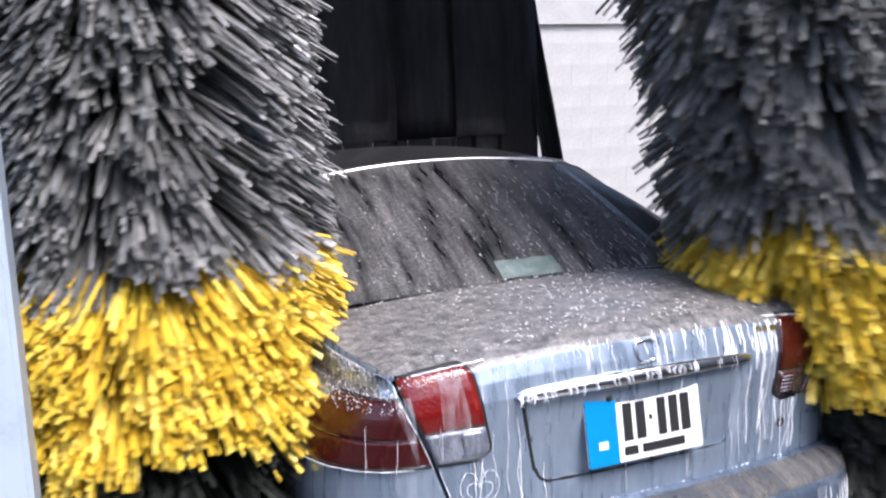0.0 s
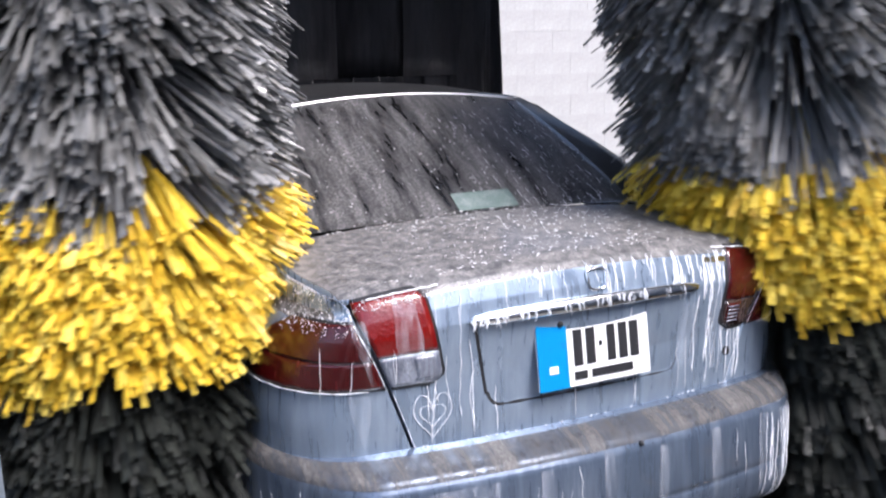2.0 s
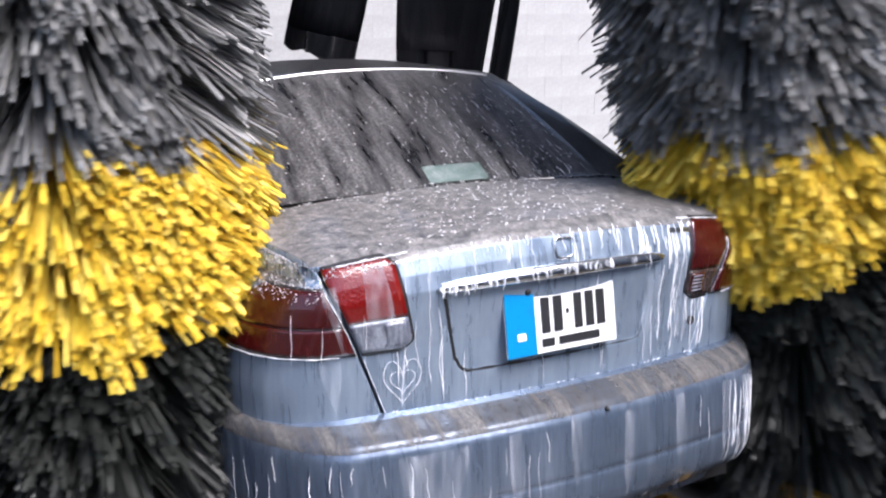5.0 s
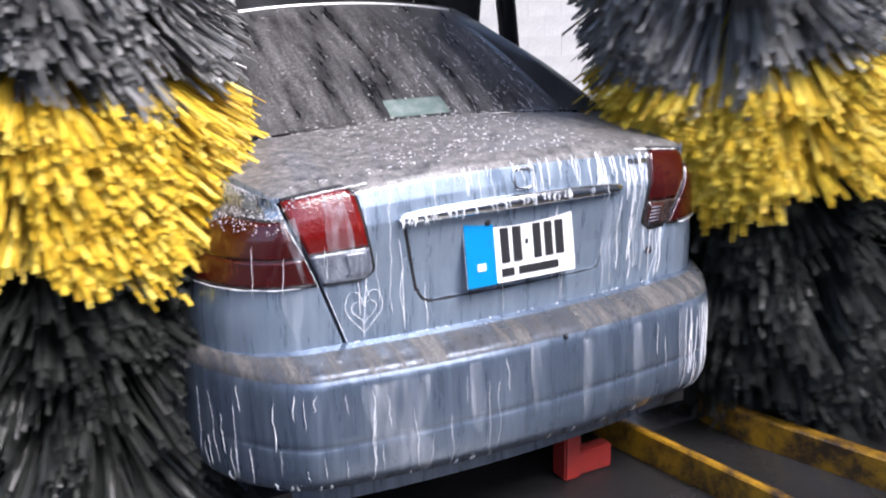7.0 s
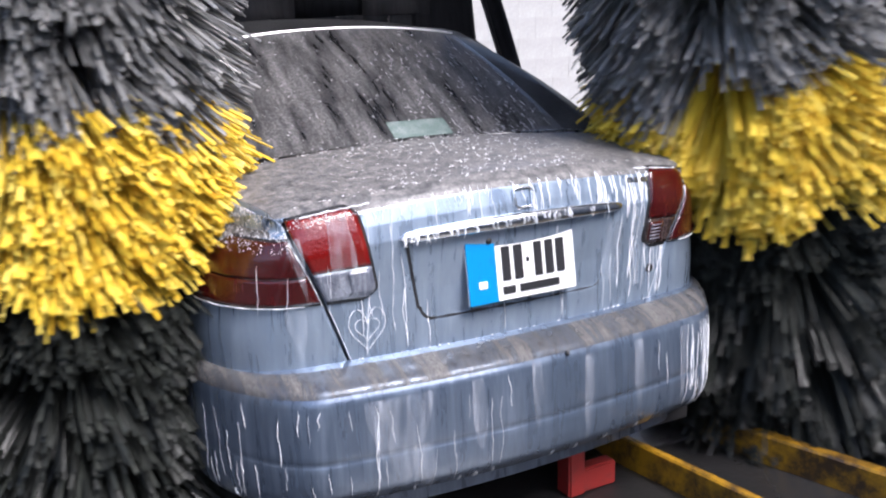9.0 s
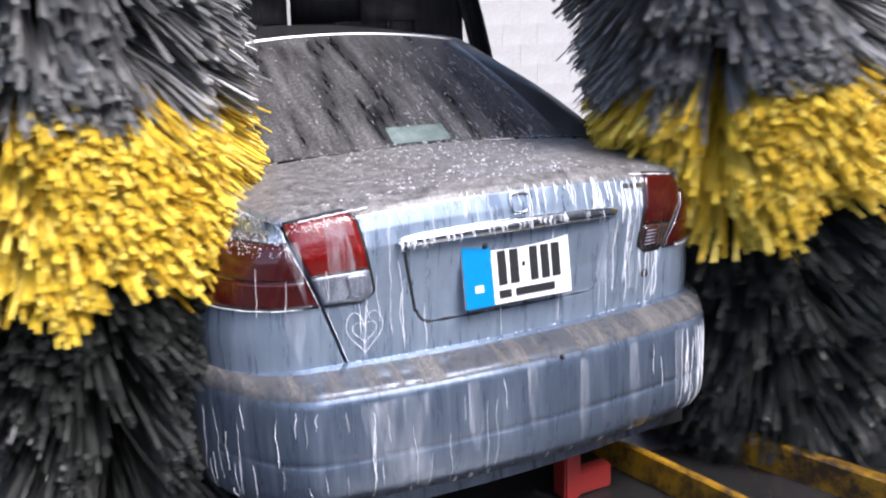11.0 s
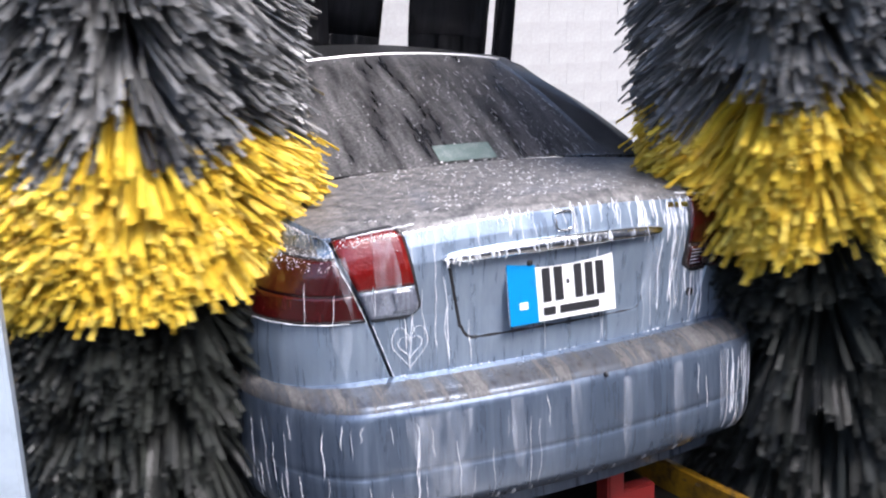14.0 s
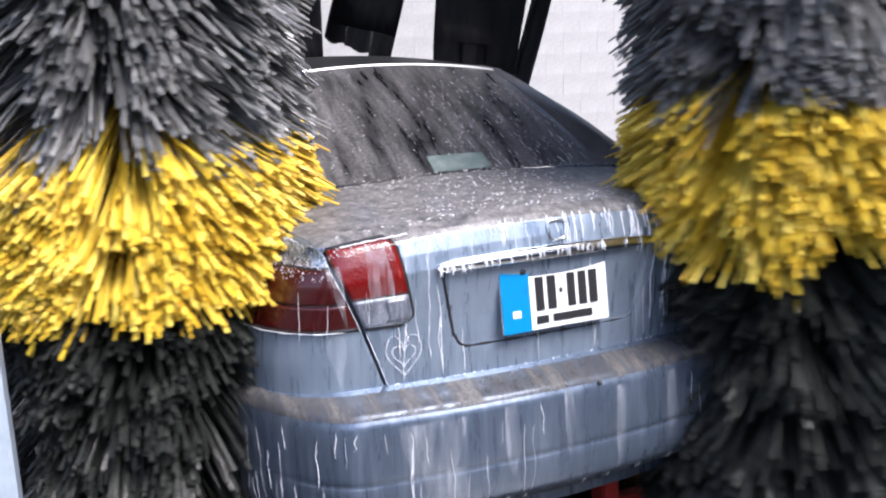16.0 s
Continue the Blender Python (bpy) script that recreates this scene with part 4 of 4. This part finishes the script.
# ---------------------------------------------------------------- mitter curtain
def build_strip(width, length, seed, folds=0.9, tails=3):
    """Hanging felt strip, its top at the origin, its right-hand edge at x = 0, slit into tails at its foot."""
    rng = random.Random(seed)
    ph = rng.uniform(0, 6)
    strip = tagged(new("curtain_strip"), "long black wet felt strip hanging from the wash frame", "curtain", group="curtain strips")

    def sheet(name, a, b, z_top, z_low, lift, spread):
        bm = bmesh.new()
        rows = []
        n = 16
        for j in range(n + 1):
            f = j / n
            z = z_top + (z_low - z_top) * f
            r = []
            for i in range(9):
                u = a + (b - a) * i / 8
                x = -width + width * u + spread * f * f
                y = 0.035 * math.sin(folds * 2 * math.pi * u + ph + 0.5 * math.sin(-z * 4)) + lift * f * f
                r.append(Vector((x, y, z - 0.012 * math.sin(u * 15 + ph) * (j == n and name == "tail"))))
            rows.append(r)
        grid_faces(bm, rows)
        bmesh.ops.solidify(bm, geom=bm.faces, thickness=0.006)
        part(name, bm, CLOTH, strip)
    slit = -length + 0.13
    sheet("band", 0.0, 1.0, 0.0, slit - 0.004, 0.0, 0.0)
    for k in range(tails):
        sheet("tail", k / tails + 0.001, (k + 1) / tails - 0.001, slit, -length + rng.uniform(-0.02, 0.03), rng.uniform(-0.03, 0.02), rng.uniform(-0.012, 0.012) if 0 < k < tails - 1 else rng.uniform(-0.006, 0.006))
    return strip


STRIPS = [build_strip(0.42, 1.86, 1), build_strip(0.36, 1.86, 2), build_strip(0.42, 1.86, 3), build_strip(0.4, 2.2, 4), build_strip(0.125, 2.3, 5, 1.0, 1), build_strip(0.5, 1.86, 6)]


# ---------------------------------------------------------------- floor track
def rail(name, a, b, c, width, height, mat, label):
    """Guide rail bent once, from a to b to c."""
    bm = bmesh.new()
    pts = [Vector((*p, 0)) for p in (a, b, c)]
    rows = []
    for i, p in enumerate(pts):
        d = (pts[min(i + 1, 2)] - pts[max(i - 1, 0)]).normalized()
        n = Vector((d.y, -d.x, 0))
        o = 0.006
        rows.append([p + Vector((0, 0, 0)), p + Vector((0, 0, height - o)), p + n * o + Vector((0, 0, height)), p + n * (width - o) + Vector((0, 0, height)), p + n * width + Vector((0, 0, height - o)), p + n * width])
    vs = grid_faces(bm, rows)
    bm.faces.new(vs[0])
    bm.faces.new(vs[-1])
    return tagged(mesh_ob(name, bm, mat, smooth=False), label, "rail", group="guide rails")


rail("guide_rail", (0.70, -0.9), (0.545, 0.3), (0.545, 4.0), 0.03, 0.1, RAIL_PAINT, "scuffed yellow steel guide rail on the wet floor")
rail("guide_rail", (1.19, -0.9), (0.92, 0.12), (0.92, 4.0), 0.05, 0.1, RAIL_PAINT, "scuffed yellow steel guide rail on the wet floor")
bm = bmesh.new()
box(bm, (0.58, 0.3, 0.0), (0.915, 4.0, 0.012), 0.004)
tagged(mesh_ob("track_plate", bm, STEEL, smooth=False), "dark wet steel track between the guide rails", "track")
bm = bmesh.new()
box(bm, (0.275, 0.18, 0.0), (0.335, 0.25, 0.16), 0.006)
box(bm, (0.33, 0.19, 0.0), (0.46, 0.24, 0.08), 0.006)
tagged(mesh_ob("wheel_stop", bm, RED_PAINT, smooth=False), "red painted steel stop on the floor", "stop")


# ---------------------------------------------------------------- blocks of the yard wall
def build_blocks():
    """Concrete blocks standing a little proud of their joints, in running bond."""
    me = bpy.data.meshes.new("block")
    bm = bmesh.new()
    box(bm, (-0.1993, -0.0012, -0.0993), (0.1993, 0.02, 0.0993), 0.0008)
    bm.to_mesh(me)
    bm.free()
    me.materials.append(YARD)
    rng = random.Random(5)
    for row in range(11):
        for col in range(14):
            ob = new("block", me)
            ob.parent = YARD_WALL
            ob.location = (0.6 + 0.4 * col + 0.2 * (row % 2), 5.999 + rng.uniform(-0.001, 0.001), 0.11 + 0.2 * row)


build_blocks()


# ---------------------------------------------------------------- movement
def curve_at(rows, t):
    return [float(np.interp(t, [r[0] for r in rows], [r[k] for r in rows])) for k in range(1, len(rows[0]))]


LEFT_AXIS = [(0, -1.04, 0.65, 0), (1.5, -1.025, 0.65, 0), (5.5, -1.005, 0.65, 0), (7, -0.973, 0.65, 0), (9, -0.98, 0.65, 0), (12.5, -0.945, 0.64, 0), (16, -0.933, 0.62, 0)]
# place of the axis at the belt's height, and its sideways lean in degrees
RIGHT_AXIS = [(0, 0.94, 0.3, -13), (1.5, 0.955, 0.3, -13), (3, 1.0, 0.3, -13), (5.5, 1.06, 0.3, -14), (7, 1.09, 0.3, -14), (9, 1.08, 0.3, -14), (11.5, 1.06, 0.28, -13), (12.5, 1.045, 0.24, -12), (14.5, 0.955, 0.08, -7), (16, 0.85, -0.02, -3)]
# right-hand edge at 1.5 m above the floor, and sideways lean, of each strip
SWAYS = [
    [(0, 0.32, 0), (2.5, 0.2, 0), (3, 0.06, 0), (5.5, -0.02, 0), (7, 0.1, 0), (9, 0.3, 0), (12.5, 0.22, 0), (16, 0.2, 0)],
    [(0, 0.63, 0), (1.5, 0.6, 0), (2.5, 0.515, 0.05), (3, 0.461, 0.15), (5.5, 0.455, 0.3), (7, 0.58, 0.1), (8.5, 0.65, 0), (11.5, 0.63, 0), (12.5, 0.552, 0.05), (13.5, 0.452, 0.12), (14.5, 0.499, 0.18), (16, 0.57, 0.3)],
    [(0, 1.02, 0), (2.5, 0.94, 0), (3, 1.0, 0.02), (5.5, 1.154, 0.06), (8.5, 1.09, 0), (11.5, 1.07, 0), (12.5, 1.034, 0), (13.5, 1.025, 0.05), (14.5, 1.149, 0.12), (16, 1.255, 0.1)],
    [(0, 1.15, 0), (1.0, 1.031, 0), (1.5, 1.004, 0), (2, 1.102, 0), (3, 1.087, 0), (5.5, 1.285, 0.26), (7, 1.44, 0.1), (8.5, 1.43, -0.1), (9, 1.346, -0.1), (11.5, 1.27, 0), (12.5, 1.18, 0), (14.5, 1.125, 0.15), (15, 1.15, 0.15), (16, 1.37, 0.2)],
    [(0, 1.255, -0.15), (1, 1.175, -0.12), (2, 1.158, 0), (3, 1.163, 0), (5.5, 1.45, 0.28), (7, 1.62, -0.1), (8.5, 1.605, -0.33), (9, 1.52, -0.33), (11.5, 1.3, -0.2), (12.5, 1.267, 0), (13.5, 1.277, 0.05), (14.5, 1.3, 0.22), (15, 1.4, 0.28), (16, 1.49, 0.35)],
    [(0, -0.1, 0), (16, -0.12, 0)],
]


def motions():
    for brush, axis, base, spin in ((left_brush, LEFT_AXIS, 0.0, 58.0), (right_brush, RIGHT_AXIS, 0.08, -75.0)):
        rows = []
        for t in range(17):
            x, y, lean = curve_at(axis, t)
            rows.append((t, pose(x - 1.15 * math.tan(radians(lean)), y, base, 0, lean, 0) @ pose(0, 0, 0, 0, 0, spin * t)))
        walk(brush, rows)
    for k, (strip, sway) in enumerate(zip(STRIPS, SWAYS)):
        rows = []
        for t in (0, 1, 1.5, 2, 2.5, 3, 4, 5, 5.5, 6, 7, 8, 8.5, 9, 10, 11.5, 12, 12.5, 13, 13.5, 14, 14.5, 15, 15.5, 16):
            x, lean = curve_at(sway, t)
            rows.append((t, pose(x + lean * 1.7, 2.46 + 0.03 * k, 3.2, 0, math.degrees(math.atan(lean)), 0)))
        walk(strip, rows)


motions()
